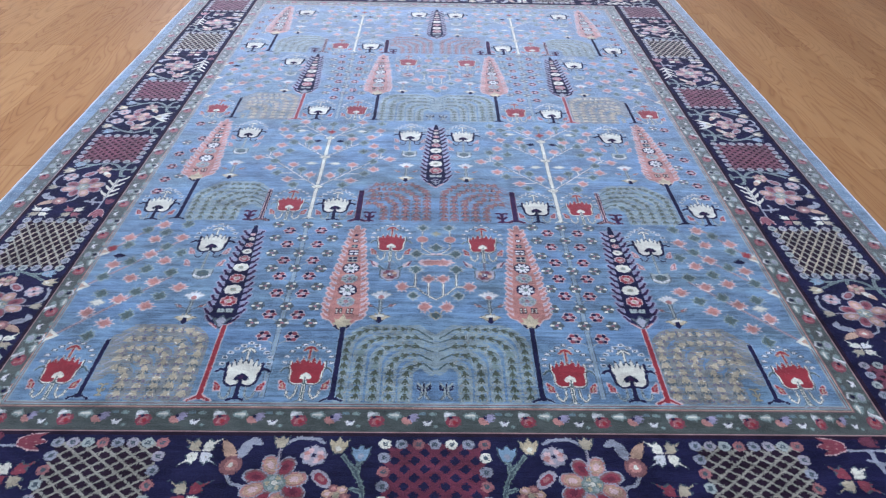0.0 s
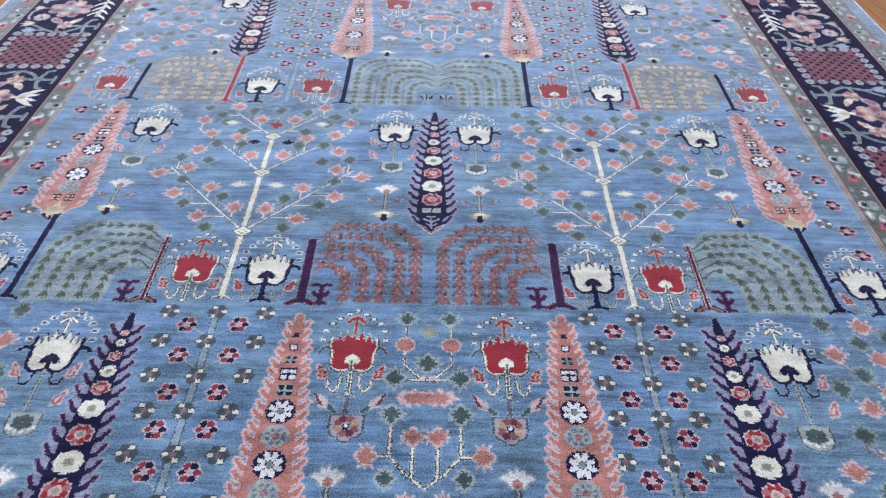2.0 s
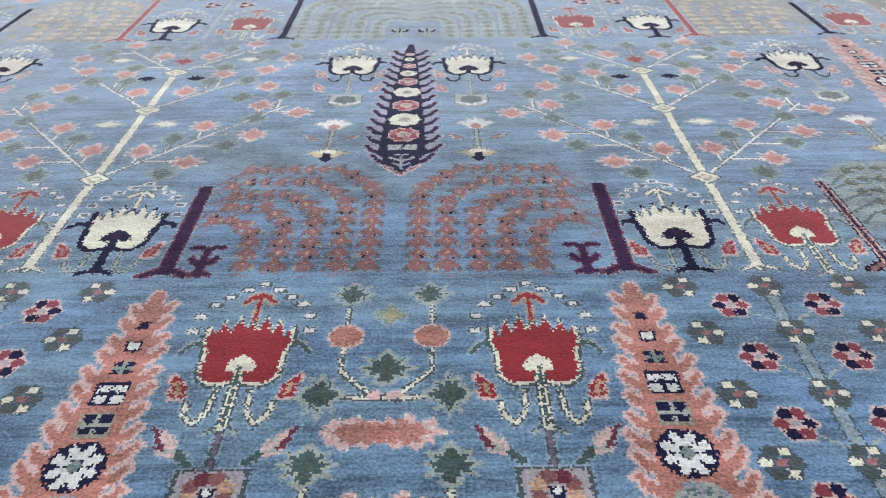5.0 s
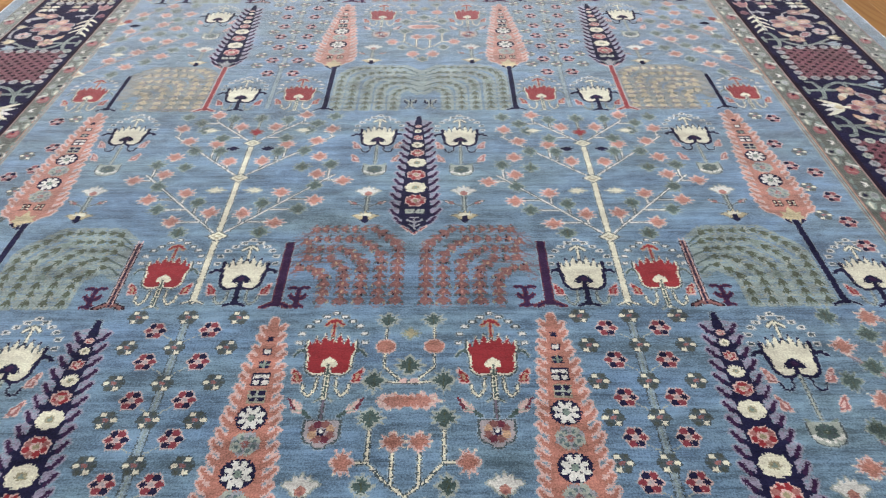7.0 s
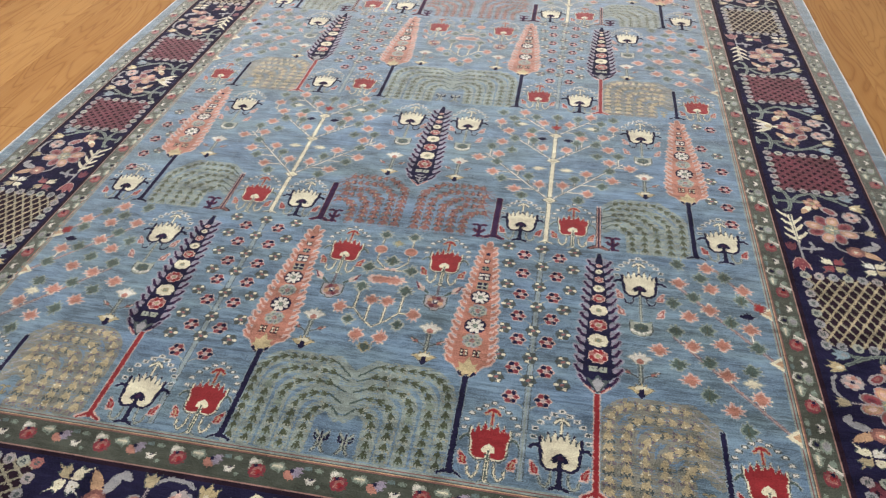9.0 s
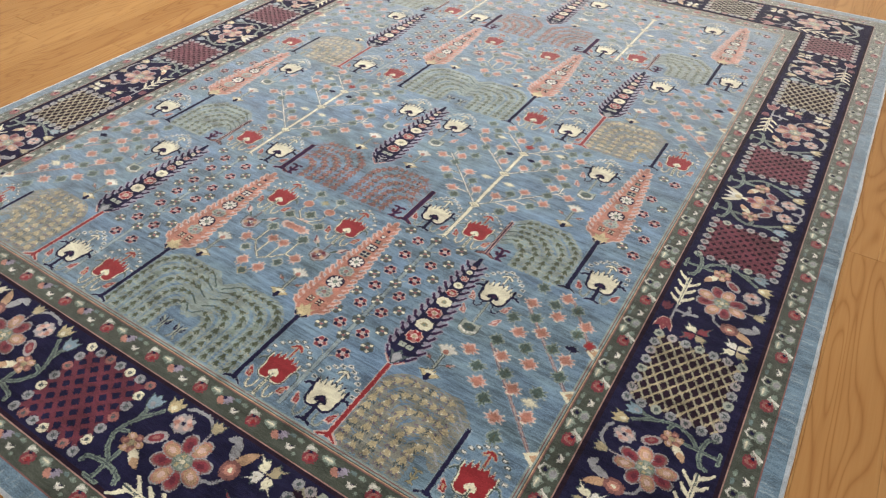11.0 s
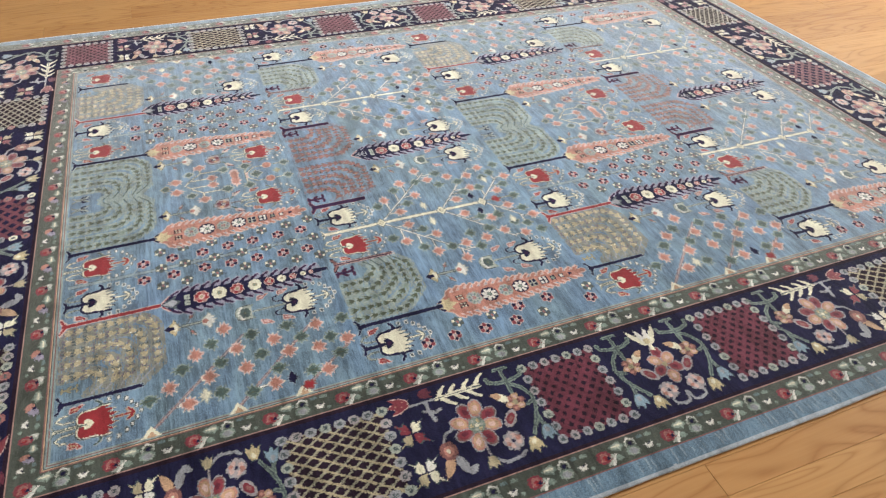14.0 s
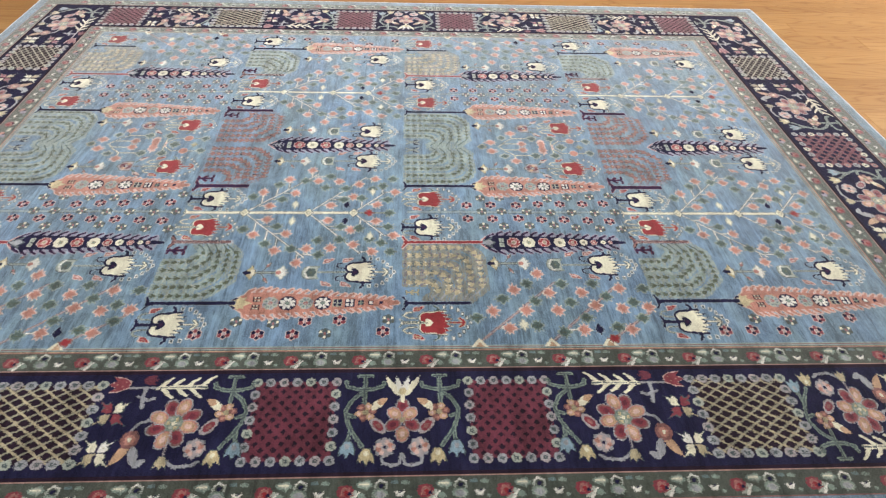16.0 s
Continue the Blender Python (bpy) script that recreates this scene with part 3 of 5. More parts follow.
def pendant(kind):
    """The blossom that hangs below the upper tulips."""
    c = Chart(-0.085, -0.05, 0.085, 0.085)
    for s in (-1, 1):
        if kind == "red":
            c.line([(s * 0.030, 0.030), (s * 0.048, 0.046)], 0.0088, "green")
            for g, d in ((0.0030, "pink"), (0.0, "celadon")):
                c.poly([(s * 0.046, 0.042 - g), (s * (0.062 + g), 0.044 - g), (s * (0.077 + g), 0.074 + g), (s * 0.068, 0.070 + g), (s * (0.050 - g), 0.058)], d)
            c.poly([(s * 0.058, 0.046), (s * 0.068, 0.048), (s * 0.080, 0.078), (s * 0.070, 0.074), (s * 0.066, 0.060)], "plum")
            c.line([(s * 0.052, 0.050), (s * 0.066, 0.064)], 0.0070, "pink")
        else:
            c.line([(s * 0.030, 0.030), (s * 0.044, 0.036)], 0.0060, "sage")
    if kind == "red":
        shape = [(-0.034, 0.022), (0.034, 0.022), (0.034, -0.012), (0.028, -0.026), (0.014, -0.030), (0.008, -0.038), (-0.008, -0.038), (-0.014, -0.030), (-0.028, -0.026), (-0.034, -0.012)]
        c.poly([(x * 1.12, y * 1.12) for x, y in shape], "slate")
        c.poly(shape, "silver")
        for i in range(8):
            t = radians(45 * i + 22.5)
            c.ell(0.0195 * math.cos(t), -0.004 + 0.0175 * math.sin(t), 0.0092, 0.0084, ("brick", "plum", "brick", "peach")[i % 4])
        c.rect(0, -0.004, 0.0165, 0.0150, "navy")
        c.rect(0, -0.004, 0.0085, 0.0080, "white")
    else:
        shape = [(-0.042, 0.028), (0.042, 0.028), (0.044, -0.004), (0.034, -0.026), (0.010, -0.034), (-0.010, -0.034), (-0.034, -0.026), (-0.044, -0.004)]
        c.poly([(x * 1.12, y * 1.08 if y < 0 else y * 1.02) for x, y in shape], "slate")
        c.poly(shape, "celadon")
        for x in (-0.036, -0.024, -0.008, 0.008, 0.024, 0.036):
            c.ell(x, -0.024 + abs(x) * 0.42, 0.0066, 0.0060, "white")
        for x in (-0.032, -0.016, 0.0, 0.016, 0.032):       # scalloped foot
            c.rect(x, -0.033 + abs(x) * 0.28, K * 1.4, K * 1.4, "slate")
        for i in range(6):
            t = radians(60 * i + 30)
            c.ell(0.0195 * math.cos(t), 0.003 + 0.0140 * math.sin(t), 0.0122, 0.0092, "green")
            c.ell(0.0195 * math.cos(t), 0.003 + 0.0140 * math.sin(t), 0.0056, 0.0042, "slate")
        c.ell(0, 0.003, 0.0070, 0.0056, "fern")
        c.rect(0, 0.003, K * 1.3, K * 1.3, "celadon")
    return c


def posy():
    """A small pale blossom with side buds above a yellow one."""
    c = Chart(-0.065, -0.03, 0.065, 0.155)
    for s in (-1, 1):
        c.line([(s * 0.004, 0.030), (s * 0.005, 0.105)], 0.0042, "slate")
        c.line([(s * 0.005, 0.046), (s * 0.032, 0.062)], 0.0040, "slate")
        c.poly([(s * 0.026, 0.054), (s * 0.042, 0.056), (s * 0.058, 0.074), (s * 0.050, 0.076), (s * 0.030, 0.070)], "slate")
        c.poly([(s * 0.029, 0.058), (s * 0.038, 0.059), (s * 0.042, 0.069), (s * 0.031, 0.067)], "coral")
        c.poly([(s * 0.039, 0.060), (s * 0.044, 0.061), (s * 0.055, 0.073), (s * 0.046, 0.071)], "pink")
    c.line([(0, 0.030), (0, 0.105)], 0.0040, "celadon")
    fan = [(-0.012, 0.098), (0.012, 0.098), (0.022, 0.112), (0.034, 0.118), (0.028, 0.126), (0.018, 0.125), (0.014, 0.136), (0.006, 0.130), (0, 0.142), (-0.006, 0.130), (-0.014, 0.136), (-0.018, 0.125), (-0.028, 0.126), (-0.034, 0.118), (-0.022, 0.112)]
    c.poly([(x * 1.12, 0.118 + (y - 0.118) * 1.14) for x, y in fan], "celadon")
    c.poly(fan, "white")
    c.ell(0, 0.107, 0.010, 0.010, "salmon")
    c.ell(0, 0.102, 0.005, 0.004, "coral")
    low = [(-0.010, -0.012), (0.010, -0.012), (0.022, 0.000), (0.036, 0.008), (0.026, 0.014), (0.016, 0.013), (0.014, 0.024), (0.006, 0.018), (0, 0.030), (-0.006, 0.018), (-0.014, 0.024), (-0.016, 0.013), (-0.026, 0.014), (-0.036, 0.008), (-0.022, 0.000)]
    c.poly([(x * 1.12, 0.006 + (y - 0.006) * 1.16) for x, y in low], "slate")
    c.poly(low, "yellow")
    c.ell(0, 0.011, 0.019, 0.008, "cream")
    c.poly([(-0.016, -0.010), (0, -0.024), (0.016, -0.010), (0.007, -0.006), (0.006, 0.006), (-0.006, 0.006), (-0.007, -0.006)], "navy")
    return c


def small_plant(dye):
    c = Chart(-0.045, -0.006, 0.045, 0.08)
    c.line([(0, 0), (0, 0.054)], 0.0115, dye)
    for s in (-1, 1):
        c.line([(0, 0.006), (s * 0.016, -0.001)], 0.0064, dye)
        c.line([(0, 0.054), (s * 0.012, 0.062), (s * 0.024, 0.060)], 0.0072, dye)
        c.line([(0, 0.022), (s * 0.013, 0.028), (s * 0.018, 0.036)], 0.0080, dye)
    c.rim("plum" if dye == "purple" else "slate")
    return c


def tiny_sprig():
    c = Chart(-0.034, -0.008, 0.034, 0.080)
    for s in (-1, 1):
        c.line([(s * 0.014, 0.002), (s * 0.005, 0.018), (s * 0.005, 0.044), (s * 0.018, 0.062)], 0.0090, "slate")
        c.line([(s * 0.006, 0.034), (s * 0.017, 0.040), (s * 0.020, 0.052)], 0.0062, "navy")
        c.line([(s * 0.013, 0.003), (s * 0.004, 0.018), (s * 0.004, 0.046), (s * 0.018, 0.062)], 0.0046, "celadon")
    c.line([(0, 0.032), (0, 0.062)], 0.0040, "navy")
    return c


RING6 = ((-0.0085, 0.0145), (0.0090, 0.0145), (0.0168, 0.0), (0.0088, -0.0145), (-0.0088, -0.0145), (-0.0168, 0.0))


def six_blocks(a, b, heart, grow=1.0, odd=0):
    c = Chart(-0.04, -0.035, 0.04, 0.035)
    for i, (x, y) in enumerate(RING6):
        if i % 2 != odd:
            c.ell(x * grow, y * grow, 0.0088, 0.0078, b)
    for i, (x, y) in enumerate(RING6):
        if i % 2 == odd:
            c.ell(x * grow, y * grow, 0.0086, 0.0076, a)
    c.rect(0, 0, 0.0105, 0.0095, heart)
    return c


def rosette_bright(odd=0):
    c = six_blocks("navy", "rose", "silver", 1.0, odd)
    c.rim("pink", 1)
    return c


def rosette_pale(odd=0):
    c = Chart(-0.04, -0.035, 0.04, 0.035)
    for x, y in RING6:
        c.ell(x * 0.95, y * 0.95, 0.0112, 0.0092, "slate")
    for i, (x, y) in enumerate(RING6):
        if i % 2 == odd:
            c.rect(x * 1.02, y * 1.02, 0.0128, 0.0106, "cream")
        else:
            c.rect(x, y, 0.0090, 0.0070, "moss")
    c.rect(0, 0, 0.0135, 0.0110, "mauve")
    c.rect(0, 0, 0.0090, 0.0075, "coral")
    return c


def flower_stem(h, heads=()):
    """A double grey stem that sends a short twig up to each bright blossom."""
    c = Chart(-0.055, 0.0, 0.055, h)
    for y in heads:
        for s in (-1, 1):
            c.line([(s * 0.006, y - 0.040), (s * 0.018, y - 0.026), (s * 0.042, y - 0.012)], 0.0030, "celadon")
    c.rect(0, h / 2, 0.021, h, "slate")
    c.rect(0, h / 2, 0.0145, h, "rim")
    c.rect(0, h / 2, 0.0050, h, "haze")
    return c


def twigs_to(c, boughs, spots):
    """Short pale twigs from the boughs to the leaves: down to a bough below, or level to one beside."""
    for x, y in spots:
        best = None
        for (xa, ya), (xb, yb) in boughs:
            if min(abs(xa), abs(xb)) - 0.02 <= abs(x) <= max(abs(xa), abs(xb)) + 0.02 and x * (xa + xb) > 0:
                f = (x - xa) / (xb - xa)
                drop = y - (ya + f * (yb - ya))
                if 0.0 < drop < 0.085 and (best is None or drop < best[0]):
                    best = (drop, [(x, y), (x, y - drop)])
            if min(ya, yb) <= y <= max(ya, yb) and x * (xa + xb) > 0:
                f = (y - ya) / (yb - ya)
                gap_ = abs(x) - abs(xa + f * (xb - xa))
                if 0.0 < gap_ < 0.085 and (best is None or gap_ < best[0]):
                    best = (gap_, [(x, y), (xa + f * (xb - xa), y)])
        if best:
            c.line(best[1], 0.0096, "slate")
            c.line(best[1], 0.0046, "white")


def bough(c, path, wide=0.0, edge="slate", dye="white"):
    c.line(path, 0.0096 + wide, edge)
    c.line(path, 0.0046 + wide, dye)


PINKS = ((0.045, 0.33), (0.05, 0.578), (0.135, 0.423), (0.14, 0.292), (0.235, 0.39), (0.305, 0.48), (0.225, 0.51), (0.11, 0.672), (0.20, 0.686), (0.22, 0.60), (0.055, 0.765), (0.145, 0.84), (0.242, 0.757))
GREENS = ((0.09, 0.375), (0.195, 0.345), (0.108, 0.250), (0.225, 0.455), (0.26, 0.56), (0.09, 0.633), (0.17, 0.635), (0.175, 0.545), (0.10, 0.705), (0.19, 0.79), (0.243, 0.83), (0.09, 0.815), (0.165, 0.745))


def blossom_tree():
    """A white-trunked tree with three pairs of boughs and lobed leaves; its foot is at y = 0."""
    c = Chart(-0.36, -0.03, 0.36, 0.90)
    rng = random.Random(7)
    boughs = []
    for y, dx, up in ((0.235, 0.275, 0.27), (0.492, 0.25, 0.22), (0.675, 0.14, 0.125)):
        for s in (-1, 1):
            boughs.append(((0.0001 * s, y), (s * dx, y + up)))
    twigs_to(c, boughs, [(s * x, y) for x, y in PINKS + GREENS for s in (-1, 1)])
    for a, b in boughs:
        bough(c, [a, b])
    c.line([(0, 0), (0, 0.675)], 0.0186, "slate")
    c.line([(0, 0), (0, 0.675)], 0.0126, "cream")
    for s in (-1, 1):
        c.line([(0, 0.004), (s * 0.026, -0.006)], 0.0078, "slate")
    for s in (-1, 1):
        c.line([(0, 0.006), (s * 0.024, -0.006)], 0.0042, "cream")
    for y in (0.235, 0.492, 0.675):
        for r, d in ((0.029, "slate"), (0.024, "cream"), (0.014, "olive"), (0.008, "cream")):
            c.poly([(-r * 1.1, y), (0, y - r * 0.8), (r * 1.1, y), (0, y + r * 0.8)], d)
    for s in (-1, 1):
        for x, y in PINKS:
            leaf(c, s * x, y + rng.uniform(-0.004, 0.004), 0.0205, "salmon", "pink", rng.uniform(-11, 11))
        for x, y in GREENS:
            leaf(c, s * x, y + rng.uniform(-0.004, 0.004), 0.0200, "green", "sage", rng.uniform(-11, 11) if y % 0.02 < 0.012 else s * 40)
        leaf(c, s * 0.055, 0.433, 0.024, "cream", "celadon", s * 40, 7, 0.62)
        leaf(c, s * 0.054, 0.645, 0.025, "navy", None, s * 40, 7, 0.62)
        leaf(c, s * 0.148, 0.748, 0.022, "cream", "celadon", s * 40, 7, 0.62)
    c.line([(0, 0.70), (0, 0.80)], 0.0085, "slate")
    c.line([(0, 0.70), (0, 0.80)], 0.0045, "celadon")
    leaf(c, 0, 0.738, 0.018, "red", "brick")
    leaf(c, 0, 0.822, 0.020, "green", "sage")
    return c


def edge_tree():
    """Half a blossom tree that grows inwards from the field's edge at x = 0; y from its row's foot."""
    c = Chart(-0.385, 0.20, 0.012, 0.92)
    rng = random.Random(11)
    pinks = ((-0.26, 0.79), (-0.165, 0.872), (-0.16, 0.777), (-0.175, 0.683), (-0.24, 0.645), (-0.06, 0.784), (-0.34, 0.498), (-0.24, 0.527), (-0.152, 0.545), (-0.255, 0.40), (-0.152, 0.433), (-0.06, 0.62), (-0.07, 0.365), (-0.15, 0.315))
    greens = ((-0.26, 0.877), (-0.19, 0.823), (-0.113, 0.837), (-0.22, 0.732), (-0.072, 0.739), (-0.285, 0.694), (-0.115, 0.639), (-0.19, 0.597), (-0.285, 0.579), (-0.198, 0.471), (-0.287, 0.451), (-0.21, 0.355), (-0.08, 0.46), (-0.12, 0.255), (-0.05, 0.55))
    boughs = [((-0.0001, y - 0.012), (-dx, y + up)) for y, dx, up in ((0.262, 0.29, 0.29), (0.505, 0.26, 0.26), (0.70, 0.14, 0.17))]
    twigs_to(c, boughs, pinks + greens)
    for a, b in boughs:
        bough(c, [a, b], 0.0020, "mauve", "blush")
        c.line([a, b], 0.0034, "silver")
        y = a[1] + 0.012
        c.poly([(0.012, y - 0.034), (-0.026, y - 0.006), (0.012, y + 0.022)], "cream")
        c.poly([(0.012, y - 0.020), (-0.010, y - 0.006), (0.012, y + 0.010)], "peach")
    for x, y in pinks:
        leaf(c, x, y, 0.0225, "salmon", "pink", rng.uniform(-11, 11))
    for x, y in greens:
        leaf(c, x, y, 0.0215, "green", "sage", rng.uniform(-11, 11) if y % 0.02 < 0.012 else -40)
    leaf(c, -0.062, 0.672, 0.026, "navy", None, -40, 7, 0.8)
    leaf(c, -0.085, 0.415, 0.024, "cream", "celadon", -40, 7, 0.8)
    leaf(c, -0.02, 0.715, 0.018, "red", "brick", -30)
    return c


def spray():
    """The low spreading bough in the middle of a row, foot at y = 0.36."""
    c = Chart(-0.17, 0.33, 0.17, 0.92)
    for s in (-1, 1):
        twig(c, [(0, 0.446), (s * 0.038, 0.474), (s * 0.075, 0.516), (s * 0.075, 0.60)])
        twig(c, [(s * 0.026, 0.466), (s * 0.026, 0.540)])
        twig(c, [(s * 0.075, 0.514), (s * 0.110, 0.514)], 0.0040)
        twig(c, [(0, 0.698), (s * 0.020, 0.706), (s * 0.054, 0.738), (s * 0.054, 0.860)])
        twig(c, [(0, 0.698), (s * 0.060, 0.700)], 0.0040)
        c.ell(s * 0.012, 0.702, 0.010, 0.006, "pink")
        leaf(c, s * 0.052, 0.872, 0.0195, "green", "celadon")
        c.ell(s * 0.054, 0.795, 0.0235, 0.0205, "pink")
        c.ell(s * 0.054, 0.795, 0.0205, 0.0175, "rust")
        leaf(c, s * 0.074, 0.703, 0.0225, "green", "celadon", s * 41)
        leaf(c, s * 0.075, 0.612, 0.0225, "green", "celadon")
        leaf(c, s * 0.026, 0.558, 0.0205, "salmon", "pink")
        leaf(c, s * 0.122, 0.514, 0.0225, "salmon", "pink", s * 41)
        leaf(c, s * 0.080, 0.466, 0.0187, "green", "celadon", s * 41)
        leaf(c, s * 0.038, 0.409, 0.0225, "salmon", "pink", s * 41)
    leaf(c, 0, 0.652, 0.0225, "salmon", "pink", 0, 11, 2.45)
    leaf(c, 0, 0.742, 0.0250, "green", "celadon")
    leaf(c, 0, 0.832, 0.0150, "olive", "sage")
    leaf(c, 0, 0.366, 0.0180, "green", "olive")
    return c


def lattice(w, h, net, ground, edge_dyes, pitch, thick, lean=1.0, dot=0.0160, cross=None):
    """A netted panel with a row of small rings all round."""
    c = Chart(-w / 2 - 0.03, -h / 2 - 0.03, w / 2 + 0.03, h / 2 + 0.03)
    inner = (abs(c.X) < w / 2) & (abs(c.Y) < h / 2)
    c.put(inner, ground)
    for s, dye in ((-1, cross or net), (1, net)):
        f = (c.X * lean + s * c.Y) / pitch
        c.put(inner & (abs(f - np.round(f)) < thick / pitch / 2), dye)
    k = 0
    for n, length, fixed, along in ((round(w / 0.042), w, h / 2, 0), (round(h / 0.046), h, w / 2, 1)):
        for s in (-1, 1):
            for i in range(n + 1):
                p = -length / 2 + length * i / n
                if along and i in (0, n):
                    continue
                x, y = (s * fixed, p) if along else (p, s * fixed)
                ring(c, x, y, dot, edge_dyes[k % len(edge_dyes)])
                k += 1
    return c


def corner_leaves(c, x, y, r, dyes):
    """Four jagged leaves that point outwards from a common middle, a dark cross between them."""
    rng = random.Random(int(x * 7000) + int(y * 3000))
    for (sx, sy), dye in zip(((1, -1), (-1, -1), (1, 1), (-1, 1)), dyes):
        whole = [(p * rng.uniform(0.92, 1.08), q * rng.uniform(0.92, 1.08)) for p, q in ((0.14, 0.12), (1.0, 0.16), (1.35, 0.50), (1.20, 0.95), (1.95, 1.90), (1.05, 1.30), (0.62, 1.75), (0.22, 1.15))]
        for g, d in ((0.12, "slate"), (0.0, dye)):
            c.poly([(x + sx * r * p * (1 + g), y + sy * r * 0.92 * q * (1 + g)) for p, q in whole], d)
        c.rect(x + sx * r * 0.75, y + sy * r * 0.62, K * 1.4, K * 1.4, "olive" if dye != "rose" else "coral")


def blade(c, x, y, dx, dy, w, dye, bend=0.3, tip=None):
    """A curved pointed leaf from (x, y) along (dx, dy)."""
    mx, my = x + dx * 0.5 - dy * bend, y + dy * 0.5 + dx * bend
    pts = [(x, y), (mx - dx * 0.1, my - dy * 0.1), (x + dx, y + dy)]
    for i in range(9):
        f = i / 8
        px = (1 - f) ** 2 * pts[0][0] + 2 * f * (1 - f) * pts[1][0] + f * f * pts[2][0]
        py = (1 - f) ** 2 * pts[0][1] + 2 * f * (1 - f) * pts[1][1] + f * f * pts[2][1]
        r = w * math.sin(math.pi * (0.15 + 0.82 * f)) ** 0.8
        c.ell(px, py, r, r, tip if tip and f > 0.6 else dye)


def lily_bud(c, x, y, r, dye, ang):
    a = radians(ang)
    ux, uy = math.cos(a), math.sin(a)

    def at(p, q):
        return (x + (p * ux - q * uy) * r, y + (p * uy + q * ux) * r)
    c.poly([at(-0.8, -0.35), at(0.0, -0.75), at(0.9, -0.85), at(0.5, -0.35), at(1.15, 0.0), at(0.5, 0.35), at(0.9, 0.85), at(0.0, 0.75), at(-0.8, 0.35)], dye)


def side_stem(c, u, n):
    """A grey-green stem by a netted panel, which stands towards n: a barred head, two arms, and a blue and a yellow bud at its foot."""
    lines = ([(u - 0.020, 0.009), (u + 0.020, 0.009)], [(u, 0.009), (u, 0.122)],
             [(u + n * 0.062, 0.030), (u + n * 0.056, 0.050), (u + n * 0.020, 0.060), (u - n * 0.020, 0.060), (u - n * 0.056, 0.050), (u - n * 0.060, 0.034)],
             [(u, 0.066), (u + n * 0.036, 0.096), (u + n * 0.056, 0.135), (u + n * 0.050, 0.170), (u + n * 0.034, 0.208), (u, 0.258)],
             [(u + n * 0.036, 0.204), (u + n * 0.042, 0.240)], [(u + n * 0.052, 0.150), (u + n * 0.030, 0.158)])
    for w, d in ((0.0128, "sage"), (0.0048, "slate")):
        for path in lines:
            c.line(path, w, d)
    for x, y, d, a in ((u + n * 0.043, 0.264, "sky", 88), (u - n * 0.014, 0.288, "yellow", 92)):
        lily_bud(c, x, y, 0.030, "slate", a)
        lily_bud(c, x, y, 0.0265, d, a)
        c.ell(x, y - 0.006, 0.007, 0.009, "grey" if d == "sky" else "cream")


def petal(c, x, y, ang, dye, tip, r=0.0265, wide=0.019):
    """One petal of a border blossom: grey rim, dyed ring, lit heart; ang points outwards."""
    ux, uy = math.cos(radians(ang)), math.sin(radians(ang))
    for k, d in ((1.0, "grey"), (0.88, "dusk" if dye == "red" else "salmon"), (0.68, "rose" if dye == "red" else "peach"), (0.34, tip)):
        c.put((((c.X - x) * ux + (c.Y - y) * uy) / (r * k)) ** 2 + (((c.Y - y) * ux - (c.X - x) * uy) / (wide * k)) ** 2 < 1, d)


def twig_blossom(c, x, y, n):
    """A small peach blossom on a stem, with a blade towards n and a white-rimmed red bud."""
    for i in range(6):
        t = radians(60 * i + 12)
        px, py = x + 0.021 * math.cos(t), y + 0.021 * math.sin(t)
        c.ell(px, py, 0.0130, 0.0118, "brick" if i % 2 else "peach")
        c.ell(px, py, 0.0060, 0.0055, "salmon" if i % 2 else "pink")
    c.ell(x, y, 0.009, 0.009, "olive")
    blade(c, x + n * 0.024, y - 0.014, n * 0.042, -0.034, 0.0135, "cream", -n * 0.12, "peach")
    bx, by = x + n * 0.040, y + 0.048
    for k, d in ((1.0, "silver"), (0.66, "rose"), (0.34, "coral")):
        ux, uy = n * 0.66, 0.75
        c.put((((c.X - bx) * ux + (c.Y - by) * uy) / (0.033 * k)) ** 2 + (((c.Y - by) * ux - (c.X - bx) * uy) / (0.018 * k)) ** 2 < 1, d)


def ringed(c, x, y, r=0.031):
    for k in range(8):
        c.ell(x + r * 0.72 * math.cos(k * 0.785), y + r * 0.72 * math.sin(k * 0.785), r * 0.34, r * 0.34, "grey" if k % 2 else "silver")
    for k in range(8):
        c.ell(x + r * 0.56 * math.cos(k * 0.785 + 0.4), y + r * 0.56 * math.sin(k * 0.785 + 0.4), r * 0.28, r * 0.28, "salmon" if k % 4 == 0 else "pink" if k % 2 else "silver")
    c.ell(x, y, r * 0.34, r * 0.34, "silver")
    c.ell(x, y, r * 0.18, r * 0.18, "navy")


